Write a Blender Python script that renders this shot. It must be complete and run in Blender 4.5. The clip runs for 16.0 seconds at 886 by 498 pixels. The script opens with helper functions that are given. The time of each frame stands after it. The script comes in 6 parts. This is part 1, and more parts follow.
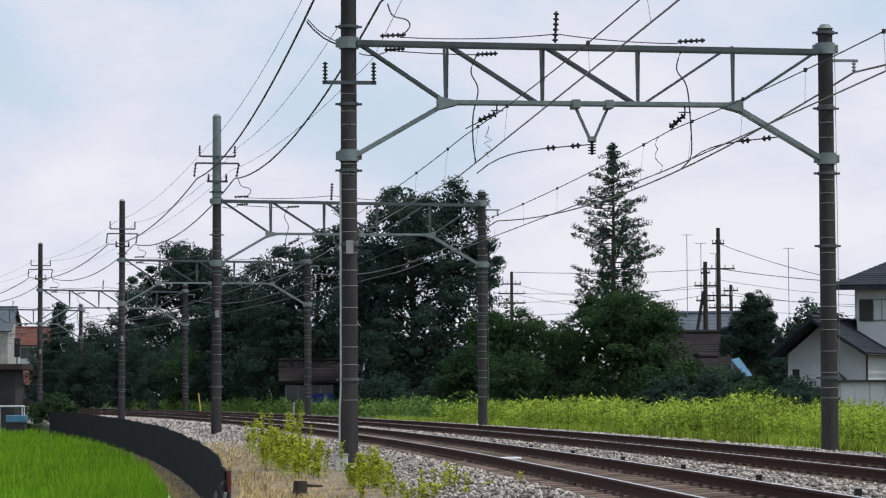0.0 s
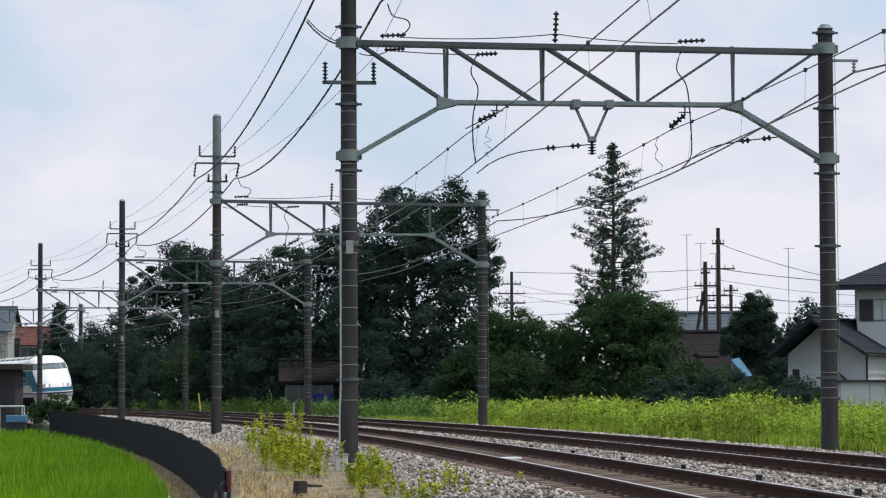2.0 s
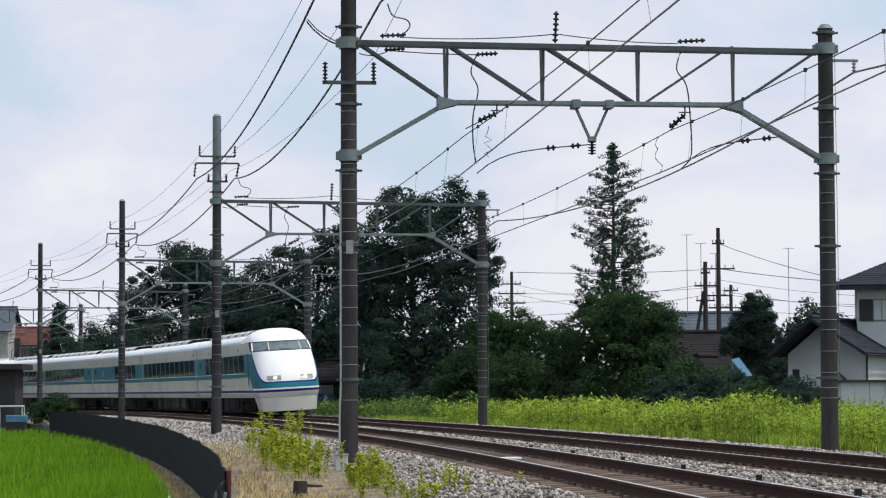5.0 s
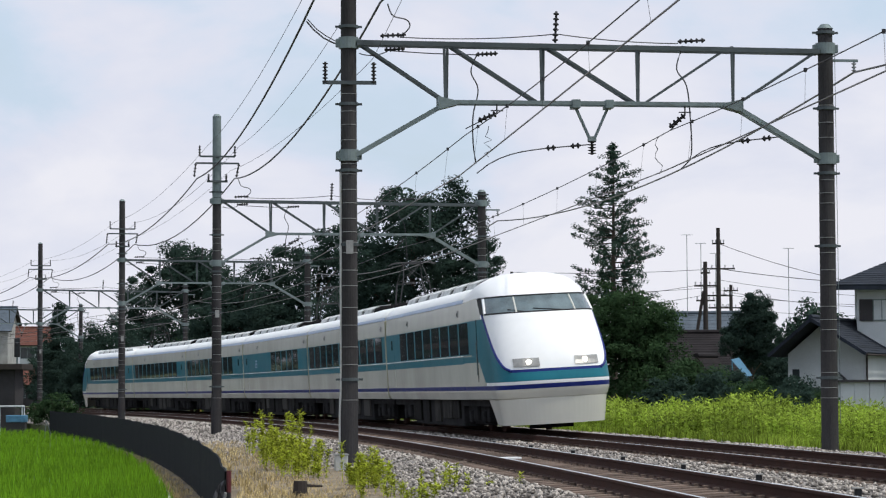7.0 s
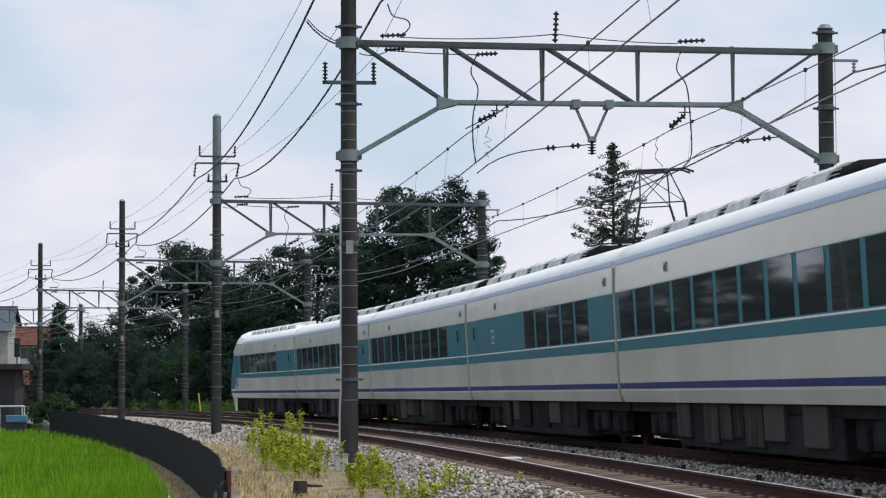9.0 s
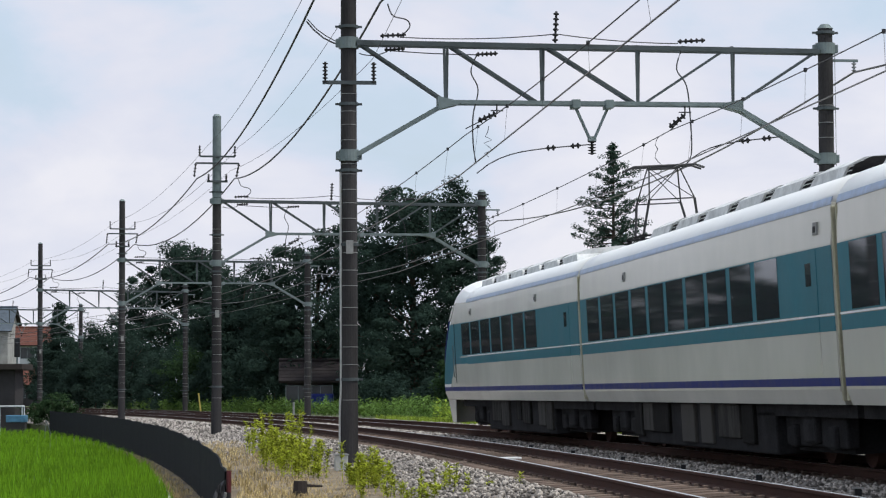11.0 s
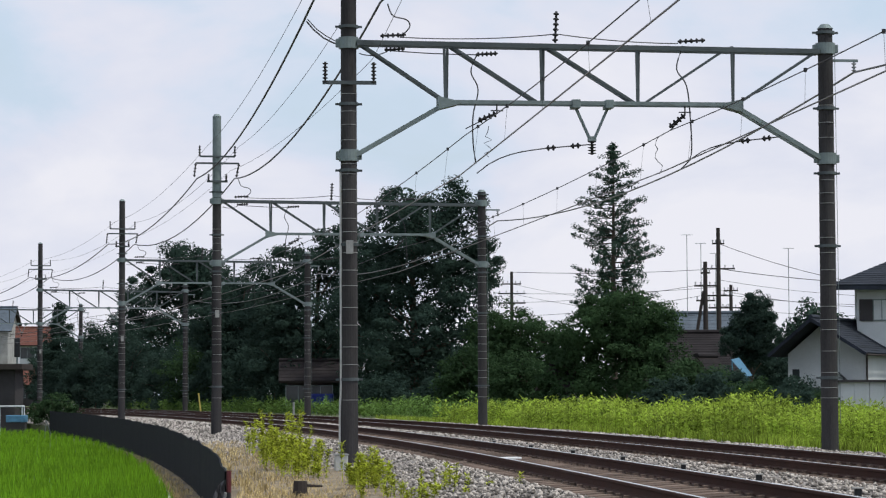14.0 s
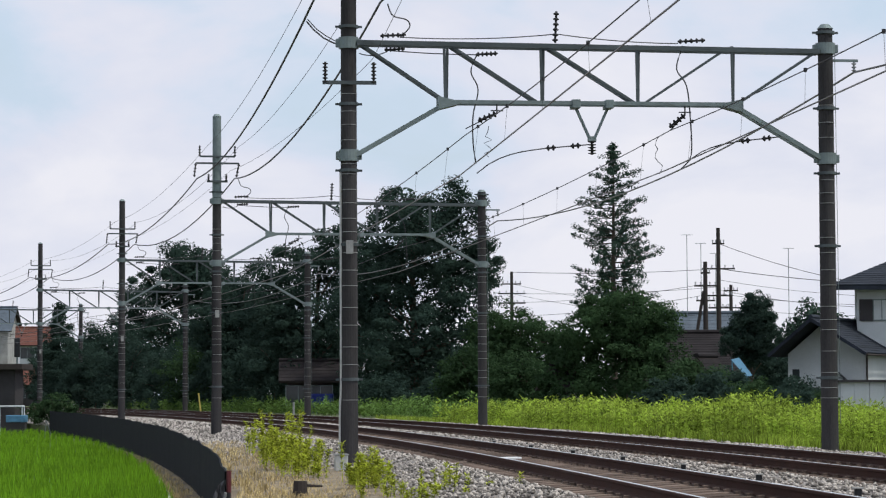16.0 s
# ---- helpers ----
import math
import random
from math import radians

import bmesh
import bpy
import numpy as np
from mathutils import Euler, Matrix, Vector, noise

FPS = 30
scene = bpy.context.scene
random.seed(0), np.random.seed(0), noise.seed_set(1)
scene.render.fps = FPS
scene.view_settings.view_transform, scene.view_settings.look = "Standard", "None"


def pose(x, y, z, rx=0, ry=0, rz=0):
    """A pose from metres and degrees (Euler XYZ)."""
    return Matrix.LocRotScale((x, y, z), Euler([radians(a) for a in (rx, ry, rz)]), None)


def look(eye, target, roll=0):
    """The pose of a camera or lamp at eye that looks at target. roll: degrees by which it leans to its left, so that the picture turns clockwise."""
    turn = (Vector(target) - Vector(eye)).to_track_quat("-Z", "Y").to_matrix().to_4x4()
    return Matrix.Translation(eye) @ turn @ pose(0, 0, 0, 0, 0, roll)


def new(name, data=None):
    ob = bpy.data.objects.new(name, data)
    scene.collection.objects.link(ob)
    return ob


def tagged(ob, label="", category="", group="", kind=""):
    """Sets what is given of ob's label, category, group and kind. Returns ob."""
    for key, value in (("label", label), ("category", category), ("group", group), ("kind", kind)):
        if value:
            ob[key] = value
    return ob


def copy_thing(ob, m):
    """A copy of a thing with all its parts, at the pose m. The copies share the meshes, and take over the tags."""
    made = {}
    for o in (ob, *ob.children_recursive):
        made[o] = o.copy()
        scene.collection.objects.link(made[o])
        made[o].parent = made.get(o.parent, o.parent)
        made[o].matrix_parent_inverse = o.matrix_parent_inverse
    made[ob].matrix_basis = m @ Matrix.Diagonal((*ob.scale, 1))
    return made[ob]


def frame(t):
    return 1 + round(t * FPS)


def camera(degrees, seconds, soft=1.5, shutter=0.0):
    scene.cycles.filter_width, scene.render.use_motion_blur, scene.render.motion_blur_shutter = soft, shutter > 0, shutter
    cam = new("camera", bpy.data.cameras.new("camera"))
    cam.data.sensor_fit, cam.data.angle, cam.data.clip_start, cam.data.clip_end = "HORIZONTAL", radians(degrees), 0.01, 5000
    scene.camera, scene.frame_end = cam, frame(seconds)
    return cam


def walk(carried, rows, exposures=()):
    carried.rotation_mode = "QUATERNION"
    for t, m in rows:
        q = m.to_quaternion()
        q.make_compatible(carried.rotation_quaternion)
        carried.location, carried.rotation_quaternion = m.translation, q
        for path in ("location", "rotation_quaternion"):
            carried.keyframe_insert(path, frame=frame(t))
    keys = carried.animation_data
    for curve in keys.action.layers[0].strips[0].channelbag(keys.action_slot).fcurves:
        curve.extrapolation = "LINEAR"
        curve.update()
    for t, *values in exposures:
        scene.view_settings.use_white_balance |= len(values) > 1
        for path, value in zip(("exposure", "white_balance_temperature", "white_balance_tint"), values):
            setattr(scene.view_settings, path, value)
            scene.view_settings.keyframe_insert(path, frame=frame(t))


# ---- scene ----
# A double-track electric railway on a curve; an express of six cars comes round it.
# Camera: stands still on the low embankment, long lens.
cam = camera(19.30, 16.0, soft=1.2)
EYE = (0.0, 0.0, 1.018)
TILT = 3.18
CAM_POSE = Matrix.Translation(EYE) @ pose(0, 0, 0, 90 + TILT, 0, 0) @ pose(0, 0, 0, 0, 0, -0.247)
walk(cam, [(0.0, CAM_POSE), (16.0, CAM_POSE)], exposures=[(0.0, 0.0, 6300, 7.5), (16.0, 0.0, 6300, 7.5)])

# ---- light ----
SUN_TO = Vector((0.40, -0.14, 0.90)).normalized()
sun_data = bpy.data.lights.new("sun", "SUN")
sun_data.energy, sun_data.angle, sun_data.color = 2.7, radians(3.5), (1.0, 0.955, 0.87)
sun = new("sun", sun_data)
sun.matrix_world = look(SUN_TO * 100, (0, 0, 0))


def make_world():
    w = bpy.data.worlds.new("sky")
    scene.world = w
    w.use_nodes = True
    nt = w.node_tree
    nt.nodes.clear()
    N, L = nt.nodes.new, nt.links.new
    out, bg = N("ShaderNodeOutputWorld"), N("ShaderNodeBackground")
    sky = N("ShaderNodeTexSky")
    sky.sky_type, sky.sun_disc = "NISHITA", False
    sky.sun_elevation = math.asin(SUN_TO.z)
    sky.sun_rotation = math.atan2(SUN_TO.x, SUN_TO.y)
    sky.air_density, sky.dust_density = 1.3, 2.5
    dim = N("ShaderNodeVectorMath")
    dim.operation = "SCALE"
    dim.inputs["Scale"].default_value = 0.15
    L(sky.outputs[0], dim.inputs[0])
    tc, mp = N("ShaderNodeTexCoord"), N("ShaderNodeMapping")
    mp.inputs["Scale"].default_value = (8, 8, 17)
    mp.inputs["Location"].default_value = (0.6, 0.2, 0.35)
    L(tc.outputs["Generated"], mp.inputs[0])
    n1 = N("ShaderNodeTexNoise")
    n1.inputs["Scale"].default_value, n1.inputs["Detail"].default_value, n1.inputs["Roughness"].default_value = 1.0, 7, 0.52
    n1.inputs["Distortion"].default_value = 0.25
    L(mp.outputs[0], n1.inputs["Vector"])
    cover = N("ShaderNodeValToRGB")
    cover.color_ramp.elements[0].position, cover.color_ramp.elements[1].position = 0.22, 0.44
    cover.color_ramp.elements[0].color = (0.58, 0.58, 0.58, 1)
    # thinner cloud higher up
    sep, lift = N("ShaderNodeSeparateXYZ"), N("ShaderNodeMapRange")
    L(tc.outputs["Generated"], sep.inputs[0])
    L(sep.outputs["Z"], lift.inputs[0])
    lift.inputs[1].default_value, lift.inputs[2].default_value = 0.085, 0.155
    lift.inputs[3].default_value, lift.inputs[4].default_value = 0.045, -0.095
    dens = N("ShaderNodeMath")
    L(n1.outputs["Fac"], dens.inputs[0])
    L(lift.outputs[0], dens.inputs[1])
    L(dens.outputs[0], cover.inputs[0])
    tone = N("ShaderNodeValToRGB")
    e = tone.color_ramp.elements
    e[0].position, e[0].color = 0.36, (0.625, 0.715, 0.855, 1)
    e[1].position, e[1].color = 0.62, (0.86, 0.835, 0.89, 1)
    mid = e.new(0.49)
    mid.color = (0.755, 0.755, 0.85, 1)
    L(dens.outputs[0], tone.inputs[0])
    mix = N("ShaderNodeMix")
    mix.data_type = "RGBA"
    L(cover.outputs[0], mix.inputs[0])
    L(dim.outputs[0], mix.inputs[6])
    L(tone.outputs[0], mix.inputs[7])
    L(mix.outputs[2], bg.inputs[0])
    bg.inputs[1].default_value = 1.0
    L(bg.outputs[0], out.inputs[0])


make_world()


# ---- materials ----
def mat(name, base, rough=0.8, metal=0.0, dark=0.7, light=1.2, scale=6.0, fine=60.0, bump=0.15, stretch=(1, 1, 1), per=0.0, island=0.0, translucent=0.0, sheen=0.5):
    """A surface whose colour wanders at two scales, with fine relief. per / island: how far each object / island differs."""
    m = bpy.data.materials.new(name)
    m.use_nodes = True
    nt = m.node_tree
    N, L = nt.nodes.new, nt.links.new
    b = nt.nodes["Principled BSDF"]
    b.inputs["Metallic"].default_value = metal
    b.inputs["Specular IOR Level"].default_value = sheen
    tc, mp = N("ShaderNodeTexCoord"), N("ShaderNodeMapping")
    mp.inputs["Scale"].default_value = stretch
    L(tc.outputs["Object"], mp.inputs[0])
    n1, n2 = N("ShaderNodeTexNoise"), N("ShaderNodeTexNoise")
    n1.inputs["Scale"].default_value, n1.inputs["Detail"].default_value = scale, 4
    n2.inputs["Scale"].default_value, n2.inputs["Detail"].default_value = fine, 3
    L(mp.outputs[0], n1.inputs["Vector"])
    L(mp.outputs[0], n2.inputs["Vector"])
    add = N("ShaderNodeMath")
    add.operation = "MULTIPLY_ADD"
    add.inputs[1].default_value = 0.45
    L(n2.outputs["Fac"], add.inputs[0])
    L(n1.outputs["Fac"], add.inputs[2])
    fac = add.outputs[0]
    if per or island:
        src = N("ShaderNodeObjectInfo").outputs["Random"] if per else N("ShaderNodeNewGeometry").outputs["Random Per Island"]
        more = N("ShaderNodeMath")
        more.operation = "MULTIPLY_ADD"
        more.inputs[1].default_value = per or island
        L(src, more.inputs[0])
        L(fac, more.inputs[2])
        less = N("ShaderNodeMath")
        less.operation = "SUBTRACT"
        less.inputs[1].default_value = (per or island) / 2
        L(more.outputs[0], less.inputs[0])
        fac = less.outputs[0]
    ramp = N("ShaderNodeValToRGB")
    e = ramp.color_ramp.elements
    e[0].position, e[1].position = 0.45, 1.0
    e[0].color = (*[c * dark for c in base], 1)
    e[1].color = (*[min(1, c * light) for c in base], 1)
    L(fac, ramp.inputs[0])
    L(ramp.outputs[0], b.inputs["Base Color"])
    rr = N("ShaderNodeMapRange")
    rr.inputs[3].default_value, rr.inputs[4].default_value = max(0.02, rough - 0.12), max(0.03, min(1, rough + 0.12))
    L(n1.outputs["Fac"], rr.inputs[0])
    L(rr.outputs[0], b.inputs["Roughness"])
    if bump:
        bp = N("ShaderNodeBump")
        bp.inputs["Strength"].default_value, bp.inputs["Distance"].default_value = bump, 0.02
        L(n2.outputs["Fac"], bp.inputs["Height"])
        L(bp.outputs[0], b.inputs["Normal"])
    if translucent:
        tr, mx = N("ShaderNodeBsdfTranslucent"), N("ShaderNodeMixShader")
        L(ramp.outputs[0], tr.inputs[0])
        mx.inputs[0].default_value = translucent
        L(b.outputs[0], mx.inputs[1])
        L(tr.outputs[0], mx.inputs[2])
        L(mx.outputs[0], nt.nodes["Material Output"].inputs[0])
    return m


def glow(name, color, strength):
    m = bpy.data.materials.new(name)
    m.use_nodes = True
    b = m.node_tree.nodes["Principled BSDF"]
    b.inputs["Base Color"].default_value = (*color, 1)
    b.inputs["Emission Color"].default_value = (*color, 1)
    b.inputs["Emission Strength"].default_value = strength
    return m


M = {
    # rust stain, darkened further for the shade in the gaps between sleepers
    "rust": mat("rust_stained_stone", (0.085, 0.059, 0.046), 0.95, scale=3, fine=40, dark=0.4, light=1.6, island=0.8, bump=0.4, sheen=0.1),
    "kerb": mat("pale_concrete", (0.55, 0.55, 0.52), 0.85, scale=2, fine=30, dark=0.75),
    "tube": mat("grey_steel_tube", (0.05, 0.05, 0.054), 0.6, metal=0.3, bump=0, sheen=0.3),
    "ground": mat("meadow_bank", (0.07, 0.085, 0.03), 0.95, scale=0.5, fine=14, dark=0.5, light=1.5, bump=0.5),
    "meadow": mat("meadow_soil", (0.06, 0.085, 0.025), 0.95, scale=0.3, fine=9, bump=0.5),
    "dry": mat("dry_grass_soil", (0.21, 0.165, 0.11), 0.95, scale=1.4, fine=25, dark=0.35, light=1.4, bump=0.8),
    "paddy": mat("paddy_mud", (0.05, 0.075, 0.02), 0.6, scale=0.6, fine=10),
    "ballast": mat("ballast_bed", (0.18, 0.160, 0.143), 0.95, scale=1.0, fine=26, dark=0.45, light=1.6, bump=1.0),
    "stone": mat("ballast_stone", (0.315, 0.282, 0.252), 0.92, scale=3, fine=40, dark=0.42, light=1.6, island=1.0, bump=0.3, sheen=0.15),
    "rail": mat("rusty_rail", (0.058, 0.029, 0.022), 0.9, scale=2, fine=50, bump=0.3, sheen=0.15),
    "railtop": mat("polished_rail_head", (0.72, 0.72, 0.73), 0.42, metal=1.0, dark=0.8, light=1.1, bump=0.05),
    "sleeper": mat("stained_sleeper", (0.140, 0.104, 0.085), 0.9, scale=3, fine=40, per=0.5, dark=0.5, light=1.4, bump=0.4, sheen=0.1),
    "pole": mat("weathered_concrete_pole", (0.052, 0.049, 0.050), 0.9, scale=1.5, fine=35, stretch=(2, 2, 0.4), dark=0.55, light=1.4, bump=0.3, sheen=0.15),
    "poleband": mat("light_band", (0.32, 0.32, 0.31), 0.75, sheen=0.2),
    "galv": mat("galvanised_steel", (0.19, 0.23, 0.23), 0.6, metal=0.2, scale=4, fine=60, dark=0.7, sheen=0.3),
    "beam": mat("painted_truss_steel", (0.085, 0.10, 0.105), 0.65, metal=0.1, scale=3, fine=50, sheen=0.3),
    "wire": mat("dark_wire", (0.05, 0.05, 0.055), 0.6, metal=0.4, bump=0),
    "copper": mat("grooved_contact_wire", (0.14, 0.13, 0.125), 0.45, metal=0.6, bump=0),
    "insul": mat("brown_porcelain", (0.04, 0.038, 0.04), 0.6, bump=0, sheen=0.2),
    "insulw": mat("grey_porcelain", (0.32, 0.33, 0.34), 0.3, bump=0),
    "black": mat("black_sheet", (0.013, 0.014, 0.017), 0.9, scale=1.2, fine=9, bump=0.4, sheen=0.1),
    "leaf": mat("broad_leaf", (0.041, 0.075, 0.033), 0.9, scale=0.45, fine=3, island=0.25, dark=0.6, light=1.4, translucent=0.35, bump=0, sheen=0.04),
    # dark foliage: haze is put into the base, lifted and tinted blue
    "leafdark": mat("hazed_dark_leaf", (0.040, 0.066, 0.052), 0.9, scale=0.3, fine=3, island=0.15, dark=0.75, light=1.3, translucent=0.42, bump=0, sheen=0.03),
    "needle": mat("conifer_needle", (0.048, 0.080, 0.060), 0.9, scale=0.5, fine=3, island=0.3, dark=0.65, light=1.4, translucent=0.3, bump=0, sheen=0.04),
    "bark": mat("bark", (0.075, 0.058, 0.045), 0.95, scale=3, fine=30, stretch=(1, 1, 0.25), bump=0.8),
    "weed": mat("weed_leaf", (0.27, 0.36, 0.050), 0.8, scale=0.35, fine=2, island=0.6, dark=0.35, light=1.7, translucent=0.45, bump=0, sheen=0.1),
    "weedfront": mat("goldenrod_leaf", (0.42, 0.47, 0.055), 0.8, scale=0.8, fine=3, island=0.9, dark=0.35, light=1.4, translucent=0.5, bump=0, sheen=0.1),
    # far weeds: greener, with the cloud's shade put into the colour
    "weedfar": mat("shaded_green_weed_leaf", (0.115, 0.195, 0.045), 0.8, scale=0.35, fine=3, island=0.7, dark=0.45, light=1.4, translucent=0.3, bump=0, sheen=0.1),
    "straw": mat("dry_straw", (0.52, 0.40, 0.19), 0.9, scale=1, fine=5, island=0.9, dark=0.5, light=1.3, translucent=0.2, bump=0),
    "rice": mat("rice_blade", (0.18, 0.35, 0.016), 0.7, scale=0.2, fine=2, island=0.7, dark=0.45, light=1.4, translucent=0.45, bump=0, sheen=0.15),
    "white": mat("white_car_paint", (0.88, 0.88, 0.87), 0.45, scale=0.6, fine=8, dark=0.94, light=1.03, bump=0.01),
    "ivory": mat("ivory_car_paint", (0.62, 0.61, 0.545), 0.20, scale=0.5, fine=3, dark=0.90, light=1.05, stretch=(0.8, 1, 0.5), bump=0.008, sheen=0.45),
    "teal": mat("teal_car_paint", (0.022, 0.155, 0.205), 0.42, scale=0.6, fine=8, dark=0.88, light=1.12, bump=0.01, sheen=0.12),
    "navy": mat("navy_stripe_paint", (0.018, 0.030, 0.17), 0.4, bump=0.01, sheen=0.12),
    "bluegrey": mat("pale_blue_gutter_paint", (0.33, 0.42, 0.60), 0.35, bump=0.01),
    "glass": mat("tinted_glass", (0.040, 0.046, 0.050), -0.06, bump=0, dark=0.9, light=1.1, sheen=0.4),
    # cab glass: base lightened to paint in the sky's reflection
    "cabglass": mat("cab_glass", (0.12, 0.155, 0.165), 0.05, bump=0, scale=1.2, dark=0.4, light=1.6, sheen=0.5),
    # underframe: base kept near black to carry the shade below the cars
    "under": mat("dark_underframe", (0.024, 0.0235, 0.0245), 0.9, scale=2, fine=30, dark=0.5, light=1.6, sheen=0.05),
    "underbox": mat("grey_equipment_box", (0.026, 0.0245, 0.0225), 0.9, scale=2, fine=20, per=1.0, dark=0.45, light=2.6, stretch=(3, 3, 0.5), sheen=0.08),
    "roofgrey": mat("grey_roof_cover", (0.70, 0.705, 0.70), 0.8, scale=3, fine=14, dark=0.62, light=1.15),
    "noseshell": mat("gloss_white_nose_paint", (0.86, 0.855, 0.85), 0.38, scale=0.5, fine=6, dark=0.95, light=1.03, bump=0, sheen=0.3),
    "endpaint": mat("yellowed_car_end_paint", (0.42, 0.40, 0.28), 0.6, scale=2, fine=20, dark=0.7, light=1.15, bump=0.05),
    "rubber": mat("dark_rubber", (0.02, 0.02, 0.022), 0.8),
    "plaster": mat("pale_plaster", (0.58, 0.60, 0.61), 0.9, scale=0.6, fine=20, dark=0.8, light=1.1, sheen=0.2),
    "tile": mat("dark_roof_tile", (0.024, 0.028, 0.037), 0.8, scale=1.5, fine=14, dark=0.6, light=1.5, per=0.2, sheen=0.15),
    # brown tin, darkened further to carry the tree shade over the hut
    "tin": mat("brown_tin_roof", (0.020, 0.017, 0.018), 0.85, scale=1.2, fine=14, dark=0.6, light=1.5, sheen=0.15),
    "redroof": mat("orange_roof_tile", (0.13, 0.055, 0.042), 0.85, scale=1.5, fine=14, sheen=0.15),
    "bluetin": mat("blue_sheet", (0.09, 0.22, 0.34), 0.6, sheen=0.2),
    "blueroof": mat("blue_grey_tile", (0.085, 0.105, 0.13), 0.65, scale=2, fine=12, sheen=0.25),
    "wood": mat("dark_weathered_wood", (0.05, 0.042, 0.038), 0.9, scale=2, fine=30, sheen=0.15),
    "shed": mat("grey_brown_cladding", (0.052, 0.048, 0.050), 0.85, scale=1, fine=20, sheen=0.2),
    "block": mat("concrete_block", (0.36, 0.35, 0.33), 0.9, scale=1.5, fine=30),
    "yellow": mat("yellow_post_paint", (0.55, 0.45, 0.10), 0.6),
    "red": mat("dark_red_cap_paint", (0.10, 0.014, 0.018), 0.6),
    "lampglow": glow("headlight", (1.0, 0.93, 0.80), 14),
    "lampcase": mat("headlight_case", (0.35, 0.34, 0.32), 0.35, metal=0.4, bump=0),
}


# ---- mesh helpers ----
def link(name, bm, material, parent=None, label="", smooth=False):
    me = bpy.data.meshes.new(name)
    bm.to_mesh(me)
    bm.free()
    for m in material if isinstance(material, (list, tuple)) else [material]:
        me.materials.append(m)
    if smooth:
        for p in me.polygons:
            p.use_smooth = True
    ob = new(name, me)
    if parent:
        ob.parent = parent
    if label:
        ob["label"] = label
    return ob


def part(name, bm, material, parent, label="", smooth=False):
    return link(name, bm, material, parent, label, smooth)


def thing(name, m=None):
    ob = new(name)
    ob.matrix_world = m or Matrix()
    return ob


def box(bm, x0, x1, y0, y1, z0, z1, m=None, bevel=0.0):
    v = [bm.verts.new((x, y, z)) for x in (x0, x1) for y in (y0, y1) for z in (z0, z1)]
    fs = [bm.faces.new([v[i] for i in f]) for f in ((0, 1, 3, 2), (4, 6, 7, 5), (0, 4, 5, 1), (2, 3, 7, 6), (0, 2, 6, 4), (1, 5, 7, 3))]
    if bevel:
        es = list({e for f in fs for e in f.edges})
        r = bmesh.ops.bevel(bm, geom=es, offset=bevel, segments=2, affect="EDGES", profile=0.5)
        v = list({q for f in r["faces"] for q in f.verts} | {q for q in v if q.is_valid})
    if m is not None:
        for q in v:
            if q.is_valid:
                q.co = m @ q.co
    return bm


def tube(bm, pts, r, sides=6, r2=None, caps=True):
    """A round bar along points; r may taper to r2."""
    pts = [Vector(p) for p in pts]
    rings = []
    n = len(pts)
    for i, p in enumerate(pts):
        d = (pts[min(i + 1, n - 1)] - pts[max(i - 1, 0)]).normalized()
        a = d.orthogonal().normalized() if abs(d.z) > 0.95 else d.cross(Vector((0, 0, 1))).normalized()
        b = d.cross(a)
        rr = r if r2 is None else r + (r2 - r) * i / max(1, n - 1)
        rings.append([bm.verts.new(p + (a * math.cos(k * 2 * math.pi / sides) + b * math.sin(k * 2 * math.pi / sides)) * rr) for k in range(sides)])
    for q, w in zip(rings, rings[1:]):
        for k in range(sides):
            bm.faces.new((q[k], q[(k + 1) % sides], w[(k + 1) % sides], w[k]))
    if caps:
        bm.faces.new(rings[0][::-1])
        bm.faces.new(rings[-1])
    return bm


def bar(bm, a, b, w, h):
    """A square bar from a to b, w across and h high."""
    a, b = Vector(a), Vector(b)
    d = b - a
    m = Matrix.Translation(a) @ d.to_track_quat("X", "Z").to_matrix().to_4x4()
    return box(bm, 0, d.length, -w / 2, w / 2, -h / 2, h / 2, m)


def soup(name, verts, faces, material, parent=None, label=""):
    me = bpy.data.meshes.new(name)
    verts, faces = np.asarray(verts, dtype=np.float32), np.asarray(faces, dtype=np.int32)
    k = faces.shape[1]
    me.vertices.add(len(verts))
    me.vertices.foreach_set("co", verts.ravel())
    me.loops.add(faces.size)
    me.loops.foreach_set("vertex_index", faces.ravel())
    me.polygons.add(len(faces))
    me.polygons.foreach_set("loop_start", np.arange(0, faces.size, k, dtype=np.int32))
    me.update(calc_edges=True)
    me.materials.append(material)
    ob = new(name, me)
    if parent:
        ob.parent = parent
    if label:
        ob["label"] = label
    return ob


# ---- the line of the railway ----
def mid_x(y):
    """Where the middle between the two tracks lies at y; straight before y = 14."""
    if y < 14:
        u = (14 - 60) / 50
        slope = (-6.663 - 2 * 1.67 * u - 3 * 0.06 * u * u) / 50
        return 1.292 - 6.663 * u - 1.67 * u * u - 0.06 * u ** 3 + slope * (y - 14)
    u = (y - 60) / 50
    return 1.292 - 6.663 * u - 1.67 * u * u - 0.06 * u ** 3


def line(y, off, z=0.0):
    """The point off metres to the right of the line's middle, abreast of y."""
    s = (mid_x(y + 0.1) - mid_x(y - 0.1)) / 0.2
    n = math.hypot(1, s)
    return Vector((mid_x(y) + off / n, y - off * s / n, z))


def along(y0, y1, step, off, z=0.0):
    n = max(2, int(abs(y1 - y0) / step) + 1)
    return [line(y0 + (y1 - y0) * i / (n - 1), off, z) for i in range(n)]


